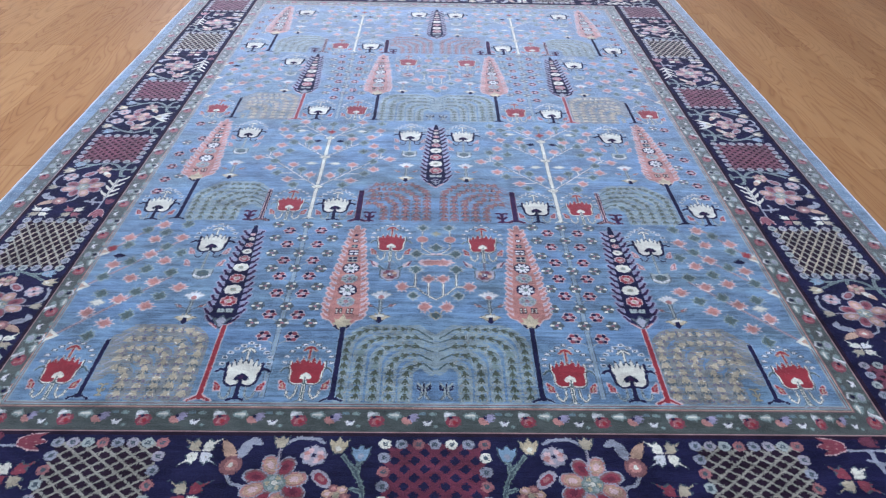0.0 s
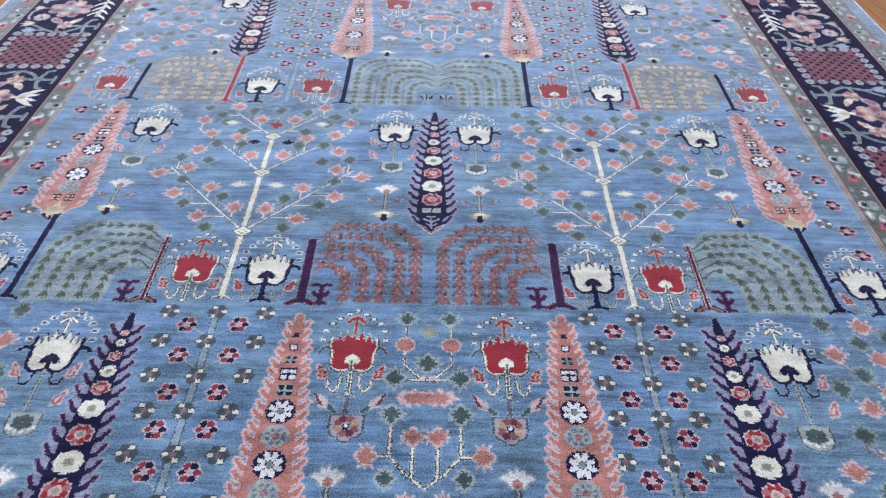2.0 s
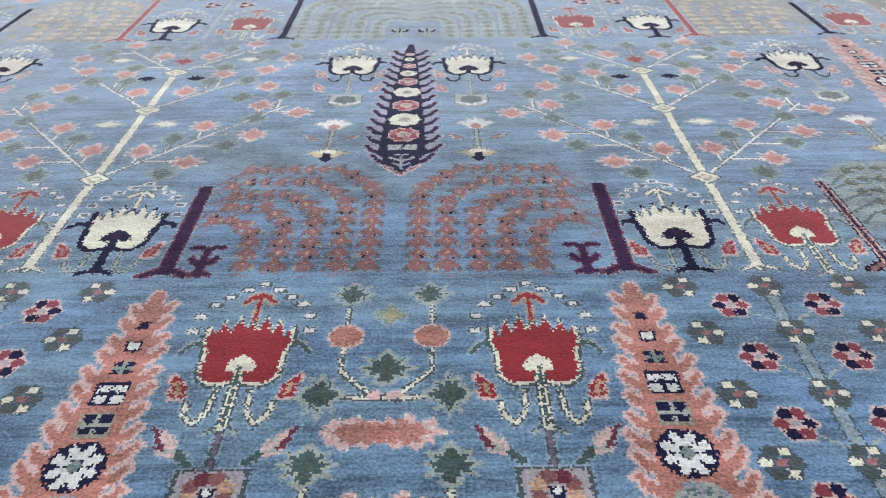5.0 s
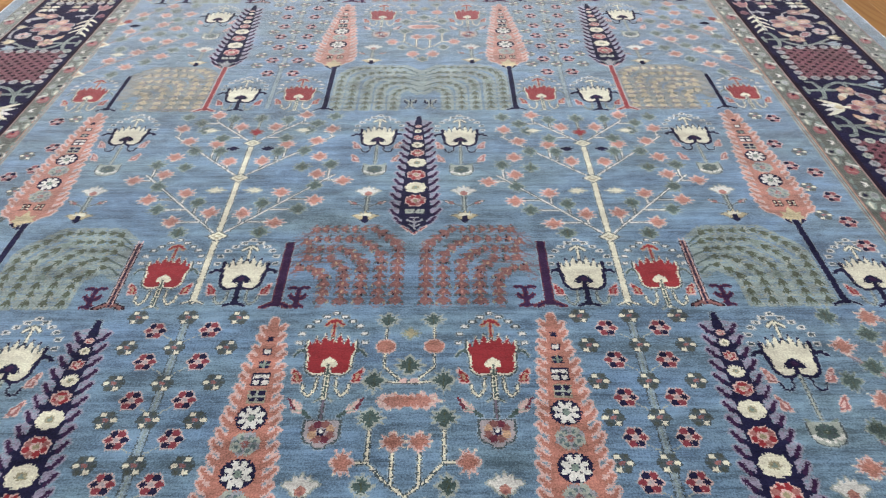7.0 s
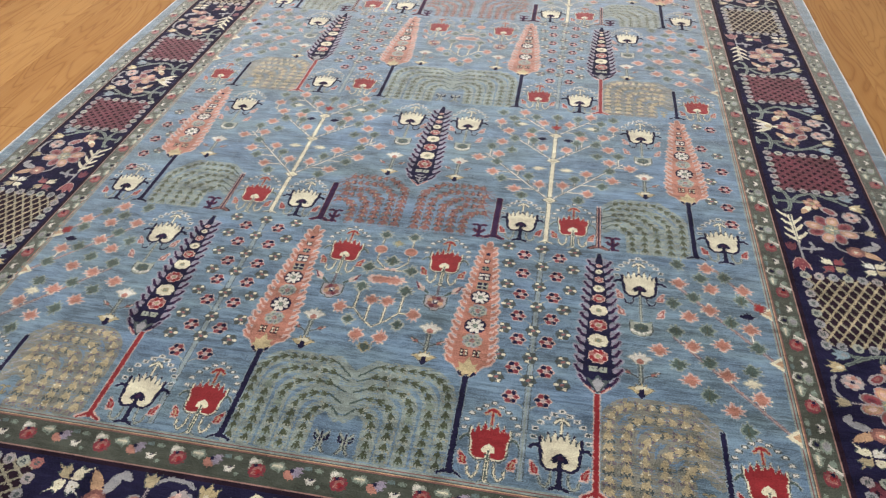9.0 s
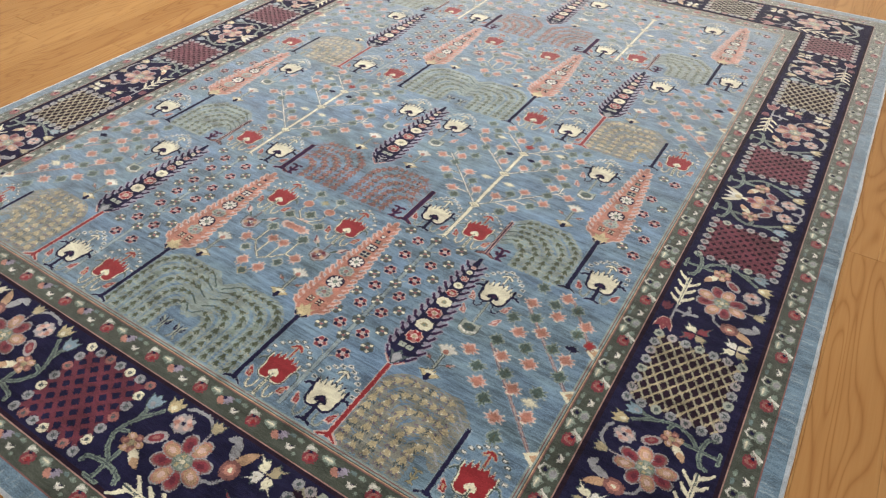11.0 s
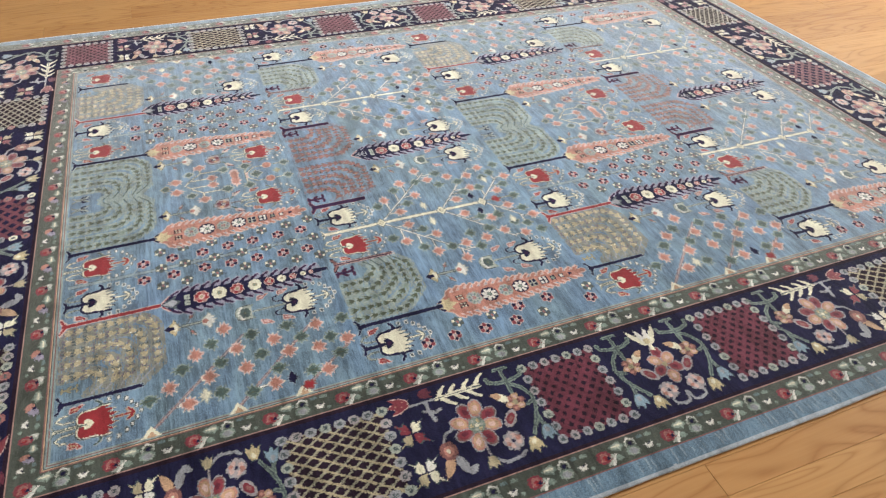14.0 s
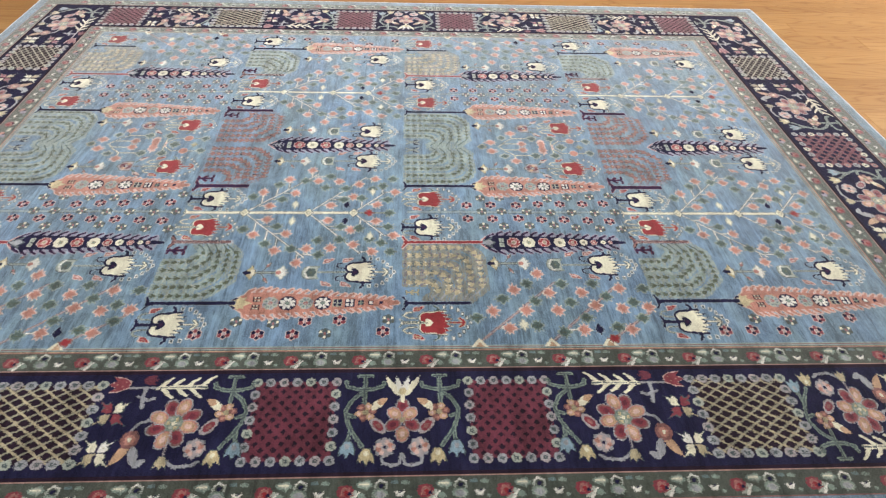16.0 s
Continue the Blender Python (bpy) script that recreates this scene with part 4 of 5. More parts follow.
def flower_panel():
    """Main border filling, u from a red net (0) to a pale one (0.47); v = 0 on the feather's side, 0.33 opposite."""
    c = Chart(0.0, 0.0, 0.48, 0.33)
    side_stem(c, 0.070, -1)
    c.line([(0.120, 0.300), (0.140, 0.312), (0.184, 0.316), (0.212, 0.300)], 0.0100, "grey")
    c.line([(0.300, 0.165), (0.326, 0.172), (0.341, 0.196)], 0.0090, "grey")
    # the feather and its red tulip
    c.line([(0.395, 0.046), (0.300, 0.047)], 0.0080, "grey")
    for x0, x1, y1 in ((0.300, 0.270, 0.012), (0.262, 0.234, 0.016), (0.220, 0.186, 0.014), (0.178, 0.136, 0.006), (0.294, 0.254, 0.084), (0.250, 0.212, 0.078), (0.206, 0.168, 0.082)):
        c.line([(x0, 0.047), (x1 * 0.6 + x0 * 0.4, 0.047 + (y1 - 0.047) * 0.7)], 0.0130, "cream")
        c.line([(x1 * 0.6 + x0 * 0.4, 0.047 + (y1 - 0.047) * 0.7), (x1, y1)], 0.0085, "cream")
    c.line([(0.308, 0.047), (0.160, 0.046)], 0.0140, "cream")
    c.line([(0.310, 0.047), (0.156, 0.046)], 0.0038, "slate")
    lily_bud(c, 0.424, 0.034, 0.036, "pink", 0)
    lily_bud(c, 0.425, 0.034, 0.032, "rose", 0)
    for x, y in ((0.412, 0.026), (0.420, 0.042), (0.436, 0.034), (0.440, 0.018), (0.442, 0.050)):
        c.rect(x, y, K * 1.8, K * 1.8, "salmon")
    lily_bud(c, 0.338, 0.018, 0.024, "plum", 185)
    for pts, w in (([(0.345, 0.052), (0.344, 0.086), (0.336, 0.118)], 0.0125), ([(0.344, 0.084), (0.324, 0.094), (0.308, 0.086)], 0.0110), ([(0.350, 0.082), (0.362, 0.078)], 0.0090)):
        c.line(pts, w, "grey")
    # the large blossom
    for i, (x, y) in enumerate(((0.242, 0.123), (0.207, 0.119), (0.177, 0.151), (0.178, 0.186), (0.205, 0.222), (0.241, 0.228), (0.270, 0.192), (0.271, 0.155))):
        petal(c, x, y, math.degrees(math.atan2(y - 0.175, x - 0.224)), "peach" if i % 2 else "red", "pink" if i % 2 else "maroon", 0.0335, 0.0235)
    c.ell(0.224, 0.175, 0.027, 0.026, "sage")
    for k in range(6):
        c.ell(0.224 + 0.016 * math.cos(k * 1.047), 0.175 + 0.016 * math.sin(k * 1.047), 0.006, 0.006, "celadon" if k % 2 else "yellow")
    c.ell(0.224, 0.175, 0.007, 0.007, "cream")
    twig_blossom(c, 0.076, 0.140, 1)
    ringed(c, 0.142, 0.259)
    c.line([(0.226, 0.288), (0.225, 0.200)], 0.0062, "silver")
    lily_bud(c, 0.227, 0.300, 0.024, "slate", 90)
    lily_bud(c, 0.227, 0.300, 0.020, "wheat", 90)
    # the orange ball with its blade, and the pale crescent
    blade(c, 0.340, 0.240, 0.032, 0.066, 0.0150, "peach", 0.16)
    c.ell(0.337, 0.227, 0.027, 0.030, "brick")
    c.ell(0.337, 0.228, 0.016, 0.017, "salmon")
    c.ell(0.337, 0.228, 0.007, 0.007, "cream")
    blade(c, 0.318, 0.256, -0.020, 0.056, 0.0140, "grey", -0.12)
    blade(c, 0.300, 0.312, -0.028, -0.018, 0.0110, "grey", 0.1)
    corner_leaves(c, 0.420, 0.139, 0.0235, ("rose", "cream", "wheat", "rose"))
    corner_leaves(c, 0.420, 0.269, 0.0235, ("cream", "white", "wheat", "cream"))
    return c


def lily_panel():
    """Filling between two red nets, mirrored about u = 0; v = 0 on the field's side."""
    c = Chart(-0.195, 0.0, 0.195, 0.33)
    for s in (-1, 1):
        side_stem(c, s * 0.120, s)
        c.line([(s * 0.060, 0.296), (s * 0.056, 0.312), (s * 0.030, 0.321), (s * 0.008, 0.315), (s * 0.003, 0.285)], 0.0095, "grey")
        twig_blossom(c, s * 0.114, 0.143, -s)
        ringed(c, s * 0.052, 0.262)
    for i, (x, y, d) in enumerate(((0.0, 0.122, "red"), (0.023, 0.150, "peach"), (0.029, 0.188, "red"), (0.0, 0.220, "peach"), (-0.029, 0.188, "red"), (-0.023, 0.150, "peach"))):
        petal(c, x, y, math.degrees(math.atan2(y - 0.170, x)), d, "pink" if d == "peach" else "maroon", 0.0285, 0.0215)
    c.ell(0, 0.170, 0.009, 0.010, "olive")
    c.line([(0, 0.075), (0, 0.105)], 0.0130, "cream")
    for s in (-1, 1):
        blade(c, s * 0.003, 0.076, s * 0.052, -0.068, 0.0110, "cream", s * 0.14)
        blade(c, s * 0.002, 0.074, s * 0.018, -0.064, 0.0095, "white", s * 0.05)
        blade(c, s * 0.002, 0.078, s * 0.028, -0.010, 0.0085, "cream", 0.0)
    c.ell(0, 0.068, 0.012, 0.014, "yellow")
    return c


def guard_sprig(end=False):
    """One repeat of the narrow border, v = 0 away from the field: red blossom, jagged pale leaf, eyed blossom, small white bird."""
    c = Chart(0.0, 0.0, 0.2165, 0.070)
    # red blossom with its pale wing
    wing = [(0.036, 0.006), (0.052, 0.002), (0.066, 0.012), (0.064, 0.024), (0.072, 0.030), (0.058, 0.036), (0.046, 0.026)]
    if end:
        wing = [(0.008, 0.034), (0.010, 0.052), (0.004, 0.060), (0.018, 0.068), (0.026, 0.060), (0.036, 0.066), (0.044, 0.052), (0.032, 0.040)]
    c.poly(wing, "celadon")
    c.line([wing[1], wing[4]], 0.0060, "white")
    c.poly([(0.014, 0.020), (0.024, 0.012), (0.040, 0.012), (0.054, 0.020), (0.057, 0.034), (0.050, 0.048), (0.034, 0.052), (0.020, 0.048), (0.012, 0.036)], "rose")
    c.ell(0.035, 0.032, 0.013, 0.012, "coral")
    c.ell(0.037, 0.029, 0.008, 0.007, "red")
    for x, y, d in ((0.024, 0.024, "salmon"), (0.032, 0.043, "salmon"), (0.046, 0.036, "coral"), (0.042, 0.022, "maroon")):
        c.rect(x, y, K * 2, K * 1.8, d)
    c.ell(0.047 if not end else 0.028, 0.026 if not end else 0.046, 0.0055, 0.0050, "navy")
    # jagged leaf by the field
    c.poly([(0.062, 0.052), (0.072, 0.062), (0.084, 0.058), (0.092, 0.068), (0.104, 0.058), (0.110, 0.046), (0.100, 0.044), (0.096, 0.034), (0.084, 0.042), (0.074, 0.040)], "sage")
    c.poly([(0.068, 0.052), (0.076, 0.059), (0.092, 0.063), (0.102, 0.053), (0.094, 0.042), (0.082, 0.046)], "celadon")
    c.line([(0.070, 0.052), (0.100, 0.054)], K * 1.6, "cream")
    c.ell(0.078, 0.018, 0.012, 0.008, "sage" if not end else "moss")
    # eyed blossom: pale horns over a wide body
    if end:
        c.poly([(0.108, 0.030), (0.118, 0.018), (0.134, 0.022), (0.132, 0.040), (0.120, 0.048), (0.108, 0.042)], "salmon")
        c.poly([(0.126, 0.048), (0.134, 0.028), (0.148, 0.032), (0.156, 0.046), (0.148, 0.060), (0.136, 0.056)], "lilac")
        c.ell(0.127, 0.046, 0.0070, 0.0060, "navy")
    else:
        c.poly([(0.106, 0.022), (0.118, 0.008), (0.140, 0.010), (0.152, 0.022), (0.146, 0.036), (0.128, 0.040), (0.112, 0.036)], "sage")
        c.poly([(0.114, 0.020), (0.122, 0.012), (0.138, 0.013), (0.146, 0.022), (0.140, 0.032), (0.122, 0.034)], "celadon")
        c.ell(0.128, 0.022, 0.012, 0.009, "grey")
        c.line([(0.116, 0.040), (0.118, 0.056), (0.130, 0.064), (0.144, 0.056), (0.146, 0.042)], 0.0066, "celadon")
        c.line([(0.118, 0.056), (0.130, 0.064), (0.144, 0.056)], 0.0040, "white")
        c.ell(0.131, 0.047, 0.0070, 0.0068, "navy")
    # small white bird
    c.poly([(0.168, 0.030), (0.174, 0.018), (0.184, 0.014), (0.192, 0.022), (0.196, 0.036), (0.188, 0.030), (0.182, 0.026), (0.178, 0.034)], "white")
    c.rect(0.182, 0.030, K * 2.4, K * 2.2, "navy")
    c.ell(0.196, 0.056, 0.012, 0.006, "sage")
    c.ell(0.168, 0.058, 0.010, 0.006, "teal")
    c.ell(0.206, 0.014, 0.007, 0.005, "sage")
    return c


def weft_ticks():
    """Soft darker and paler bands in the plain edge."""
    c = Chart(0.0, 0.0, 0.42, 0.050)
    c.rect(0.21, 0.025, 0.43, 0.051, "selvedge")
    r = random.Random(12)
    u = 0.004
    while u < 0.41:
        c.line([(u, r.uniform(0.0, 0.008)), (u + r.uniform(-0.004, 0.004), r.uniform(0.030, 0.048))], r.choice((0.0026, 0.0034, 0.005)), r.choice(("shade", "shade", "rim")))
        u += r.uniform(0.008, 0.034)
    return c


# ---- the rug ----
LEFT = 1.027            # the left half is woven a little wider
FX, FY1 = 1.222, 3.605  # the field's half width and its far end
rug = tagged(new("rug"), "large hand-knotted sky-blue wool rug with navy border, on timber floor", "rug")


def part(name, mesh, parent, m=None, label=""):
    ob = new(name, mesh)
    ob.parent = parent
    if m is not None:
        ob.matrix_basis = m
    return tagged(ob, label)


def wx(x):
    """The weave's own unevenness: the left of the field is a little wider, its borders make up for it."""
    if x >= 0:
        return x
    return -float(np.interp(-x, (0.0, 1.222, 1.335, 1.9), (0.0, 1.222 * LEFT, 1.350, 1.885)))


def frame_sheet(name, xo, yo0, yo1, xi, yi0, yi1, z, mat, label=""):
    """A flat band round a rectangle."""
    v = [(wx(-xo), yo0, z), (xo, yo0, z), (xo, yo1, z), (wx(-xo), yo1, z), (wx(-xi), yi0, z), (xi, yi0, z), (xi, yi1, z), (wx(-xi), yi1, z)]
    return part(name, mesh_of(name, v, [(0, 1, 5, 4), (1, 2, 6, 5), (2, 3, 7, 6), (3, 0, 4, 7)], [mat]), rug, None, label)


XO, YA, YB = 1.830, -0.590, 4.207


def rug_rim(n=70):
    """Points along the rug's outer edge with their outward way, softly waving."""
    left = -wx(-XO)
    pts = []
    for i in range(n):
        f = i / n
        pts += [((XO, YA + (YB - YA) * f), (1, 0))]
    for i in range(n):
        pts += [((XO - (XO + left) * i / n, YB), (0, 1))]
    for i in range(n):
        pts += [((-left, YB - (YB - YA) * i / n), (-1, 0))]
    for i in range(n):
        pts += [((-left + (XO + left) * i / n, YA), (0, -1))]
    out = []
    for (x, y), (ox, oy) in pts:
        w = 0.007 * noise.noise((x * 2.1, y * 2.1, 0.3)) + 0.0025 * noise.noise((x * 10, y * 10, 2.0))
        out.append((x + ox * w, y + oy * w, ox, oy))
    return out


def swept(profile, cap, mat):
    """A section swept round the rug's edge; profile is a list of (outwards, z)."""
    bm = bmesh.new()
    rim = rug_rim()
    loops = [[bm.verts.new((x + ox * o, y + oy * o, z)) for x, y, ox, oy in rim] for o, z in profile]
    n = len(rim)
    for a, b in zip(loops, loops[1:]):
        for i in range(n):
            f = bm.faces.new((a[i], a[(i + 1) % n], b[(i + 1) % n], b[i]))
            f.smooth = True
    if cap:
        bm.faces.new(loops[-1])
    me = bpy.data.meshes.new("swept")
    bm.to_mesh(me)
    bm.free()
    me.materials.append(mat)
    return me


part("pile_ground", swept([(-0.004, FLOOR_Z), (-0.002, -0.006), (-0.008, -0.0016), (-0.02, -0.0014)], True, WOOL["selvedge"]), rug, None, "light blue wool ground with a plain blue selvedge")
# The rolled rim's highlight is put into this paler wool colour.
part("binding", swept([(0.0, FLOOR_Z + 0.0005), (0.0045, FLOOR_Z + 0.003), (0.0055, -0.006), (0.003, -0.0025), (-0.003, -0.0012), (-0.010, -0.0013)], False, WOOL["edge_light"]), rug, None, "overcast edge binding in paler blue, a painted highlight along the rolled rim")
Z = -0.0011
BANDS = (  # outer half width, near end, far end, dye
    (1.772, -0.530, 4.148, "dusk"), (1.768, -0.526, 4.144, "moss"), (1.692, -0.453, 4.068, "blush"),
    (1.688, -0.449, 4.064, "wine"), (1.676, -0.437, 4.052, "navy"), (1.332, -0.125, 3.722, "wine"), (1.318, -0.113, 3.710, "blush"),
    (1.314, -0.109, 3.706, "moss"), (1.246, -0.030, 3.629, "dusk"), (1.2422, -0.0262, 3.6252, "peach"), (1.2388, -0.0228, 3.6218, "slate"), (1.2362, -0.0202, 3.6192, "haze"), (1.2310, -0.0150, 3.6140, "dusk"), (1.2278, -0.0118, 3.6108, "haze"))
NAMES = {"moss": "guard_band", "navy": "border_band"}
for (xo, a, b, dye), (xi, c_, d_, _) in zip(BANDS, BANDS[1:] + ((FX, -0.006, FY1, ""),)):
    frame_sheet(NAMES.get(dye, "outline_band"), xo, a, b, xi, c_, d_, Z, WOOL[dye])
part("field", mesh_of("field", [(wx(-FX), -0.006, Z), (FX, -0.006, Z), (FX, FY1, Z), (wx(-FX), FY1, Z)], [(0, 1, 2, 3)], [WOOL["blue"]]), rug, None, "sky-blue wool field streaked with lighter and darker dye")
rng = random.Random(3)
MOTIF, LAID = {}, {}


LOOKS = {
    "willow_sage": "willow of sage and dark green leaf pairs", "willow_olive": "willow of olive-yellow leaf pairs",
    "willow_brick": "willow of brick-red leaf pairs", "willow_green": "willow of grey-green leaf pairs",
    "cypress_pink": "salmon-pink cypress with white daisies", "cypress_dark": "navy and purple cypress with red and cream rosettes",
    "cypress_mid": "navy and purple cypress with red and cream rosettes", "tulip_red": "red toothed tulip with cream outline",
    "tulip_white": "cream toothed tulip on a navy stem", "tulip_cup": "cream toothed tulip with navy horns",
    "blossom_tree": "white-trunked tree with pink and green leaves", "edge_tree": "pale boughs with pink and green leaves",
    "net_red": "plum-red net panel edged with grey rings", "net_red_end": "plum-red net panel edged with grey rings",
    "net_pale": "straw-coloured net panel edged with grey rings", "net_pale_end": "straw-coloured net panel edged with grey rings",
    "flower_panel": "peach blossom, cream feather and buds on navy", "lily_panel": "cream lily and peach blossom on navy",
    "trunk_navy": "plain navy trunk", "trunk_red": "red trunk with pink edges", "trunk_purple": "plain purple trunk",
    "trunk_striped": "brick trunk with pink stripes", "rosette_bright": "rose and navy rosette", "rosette_pale": "grey and white rosette",
    "guard_sprig": "red blossom and pale leaves on green", "sprig_end": "red blossom and pale leaves on green", "spray": "pale bough with pink and green leaves",
}


def motif(name, key, make, x, y, flip=False, turn=0, size=(1, 1), z=0.0):
    """One woven motif as a part of the rug, repeats sharing one mesh."""
    if key not in MOTIF:
        chart = make()
        if name in ("tulip", "cypress", "posy", "pendant", "blossom_tree", "edge_tree", "spray", "trunk", "rosette", "sprig"):
            chart.rim("rim")          # a knot of paler blue round each figure
        MOTIF[key] = chart.ragged(0.30 if name == "guard_sprig" else 0.20 if "panel" in name else 0.15).mesh(name)
    keys = list(MOTIF)
    LAID[key] = LAID.get(key, 0) + 1
    z += -0.0010 + 0.000006 * keys.index(key) + 0.0000003 * (LAID[key] % 20)   # every motif lies on a level of its own
    m = pose(wx(x), y, z, 0, 0, turn) @ Matrix.Diagonal((-size[0] if flip else size[0], size[1], 1, 1))
    return part(name, MOTIF[key], rug, m, LOOKS.get(key, ""))


def both(name, key, make, x, y, right=(0, 0), left=(0, 0), **kw):
    """A motif on both sides of the middle, each side off by as much as the weaver was."""
    for s, (dx, dy) in ((1, right), (-1, left)):
        motif(name, key, make, s * x + dx, y + dy + (rng.uniform(-0.002, 0.002) if s < 0 else 0), flip=s < 0, **kw)


A_ROWS, B_ROWS = (0.0, 1.803), (0.912, 2.708)
STALKS = ((0.445, 0.845, 0.566), (0.448, 0.755, 0.561), (0.450, 0.658, 0.556), (0.450, 0.565, 0.554), (0.458, 0.471, 0.547), (0.456, 0.363, 0.550), (0.458, 0.262, 0.549))
PALES = ((0.389, 0.882, 0.504, 0.617), (0.397, 0.796, 0.510, 0.613), (0.402, 0.699, 0.507, 0.607), (0.415, 0.610, 0.508, 0.591), (0.412, 0.510, 0.502, 0.594), (0.406, 0.405, 0.501, 0.598), (0.409, 0.323, 0.502, 0.599))
for y0 in A_ROWS:
    first = y0 == 0       # the nearest row is woven tighter on its left
    both("willow", "willow_sage", lambda: willow(1, "fern", "sage", "green", "haze", (0.300, 0.262, 0.225, 0.186, 0.148), (0.283, 0.236, 0.185, 0.137, 0.088), 0.045, 0.0300, 0.0300, 0.010, 0.090, False, 0.8), 0.004, y0)
    both("sprig", "tiny_sprig", tiny_sprig, 0.034, y0 + 0.006)
    both("trunk", "trunk_navy", lambda: trunk(0.305, "navy", None, 0.0168), 0.320, y0, left=(0.018 if first else 0.004, 0.002), right=(0.003, 0.004 if first else 0), z=0.0004)
    both("cypress", "cypress_pink", cypress_pink, 0.320, y0 + 0.300, left=(0.014 if first else -0.003, -0.003), right=(0.002, 0.007 if first else -0.006), z=0.0003)
    both("tulip", "tulip_red_low", lambda: tulip_red(False), 0.417, y0 + 0.068, left=(0.028 if first else 0.005, 0.002), right=(0.0, -0.002))
    both("flower_stem", "stem_low", lambda: flower_stem(0.86, [v[1] - 0.012 for v in STALKS]), 0.505, y0 + 0.012, z=-0.00004)
    both("tulip", "tulip_white", tulip_white, 0.605, y0 + 0.066, left=(0.026 if first else 0.0, 0.0), right=(0.0, 0.002 if first else -0.010))
    both("trunk", "trunk_red", lambda: trunk(0.31, "red", "pink", 0.013), 0.698, y0, left=(0.014 if first else -0.010, 0), z=0.0004)
    both("cypress", "cypress_dark", cypress_dark, 0.697, y0 + 0.300, left=(-0.004 if first else -0.018, -0.004), right=(0.003, 0.010 if first else -0.002), z=0.0003)
    both("willow", "willow_olive", lambda: willow(-1, "wheat", "mauve", "grey", "flax", (0.288, 0.248, 0.206, 0.165, 0.124), (0.286, 0.240, 0.193, 0.143, 0.092), 0.055, 0.0315, 0.0375, 0.014, 0.075, False, 0.9), 1.016, y0)
    both("small_plant", "plant_olive", lambda: small_plant("olive"), 0.975, y0 + 0.012, size=(0.6, 0.7))
    both("trunk", "trunk_black", lambda: trunk(0.238, "navy", None, 0.013), 1.030, y0 + 0.004, z=0.0004)
    both("tulip", "tulip_red_low", lambda: tulip_red(False), 1.122, y0 + 0.066)
    both("tulip", "tulip_red", tulip_red, 0.175, y0 + 0.728, left=(0.005, 0), right=(0.006, -0.003))
    both("pendant", "pendant_red", lambda: pendant("red"), 0.170, y0 + 0.584, left=(0.005, 0), right=(0.010, 0))
    both("posy", "posy", posy, 0.187, y0 + 0.352)
    both("tulip", "tulip_cup", lambda: tulip_white(False), 0.834, y0 + 0.714, left=(-0.006, 0), right=(-0.003, 0.004))
    both("pendant", "pendant_white", lambda: pendant("white"), 0.830, y0 + 0.572, size=(0.76, 0.86))
    both("posy", "posy", posy, 0.822, y0 + 0.338)
    both("edge_tree", "edge_tree", edge_tree, FX - 0.003, y0)
    motif("spray", "spray", spray, 0.0, y0)
    for k, (xa, yy, xb) in enumerate(STALKS):
        for x in (xa, xb):
            both("rosette", "rosette_bright", rosette_bright, x, y0 + yy, size=(0.92, 0.92)) if k % 3 else both("rosette", "rosette_turned", lambda: rosette_bright(1), x, y0 + yy, size=(0.92, 0.92))
    for k, (xa, yy, xm, xb) in enumerate(PALES):
        for x in (xa, xm, xb):
            both("pale_rosette", "rosette_pale", rosette_pale, x, y0 + yy, size=(0.92, 0.92)) if k % 3 else both("pale_rosette", "pale_turned", lambda: rosette_pale(1), x, y0 + yy, size=(0.92, 0.92))
OUTER = ((1.106, 0.842), (1.160, 0.825), (1.108, 0.676), (1.168, 0.632), (1.112, 0.560), (1.172, 0.525), (1.122, 0.455), (1.170, 0.410), (1.165, 0.300), (1.112, 0.330), (1.168, 0.205))
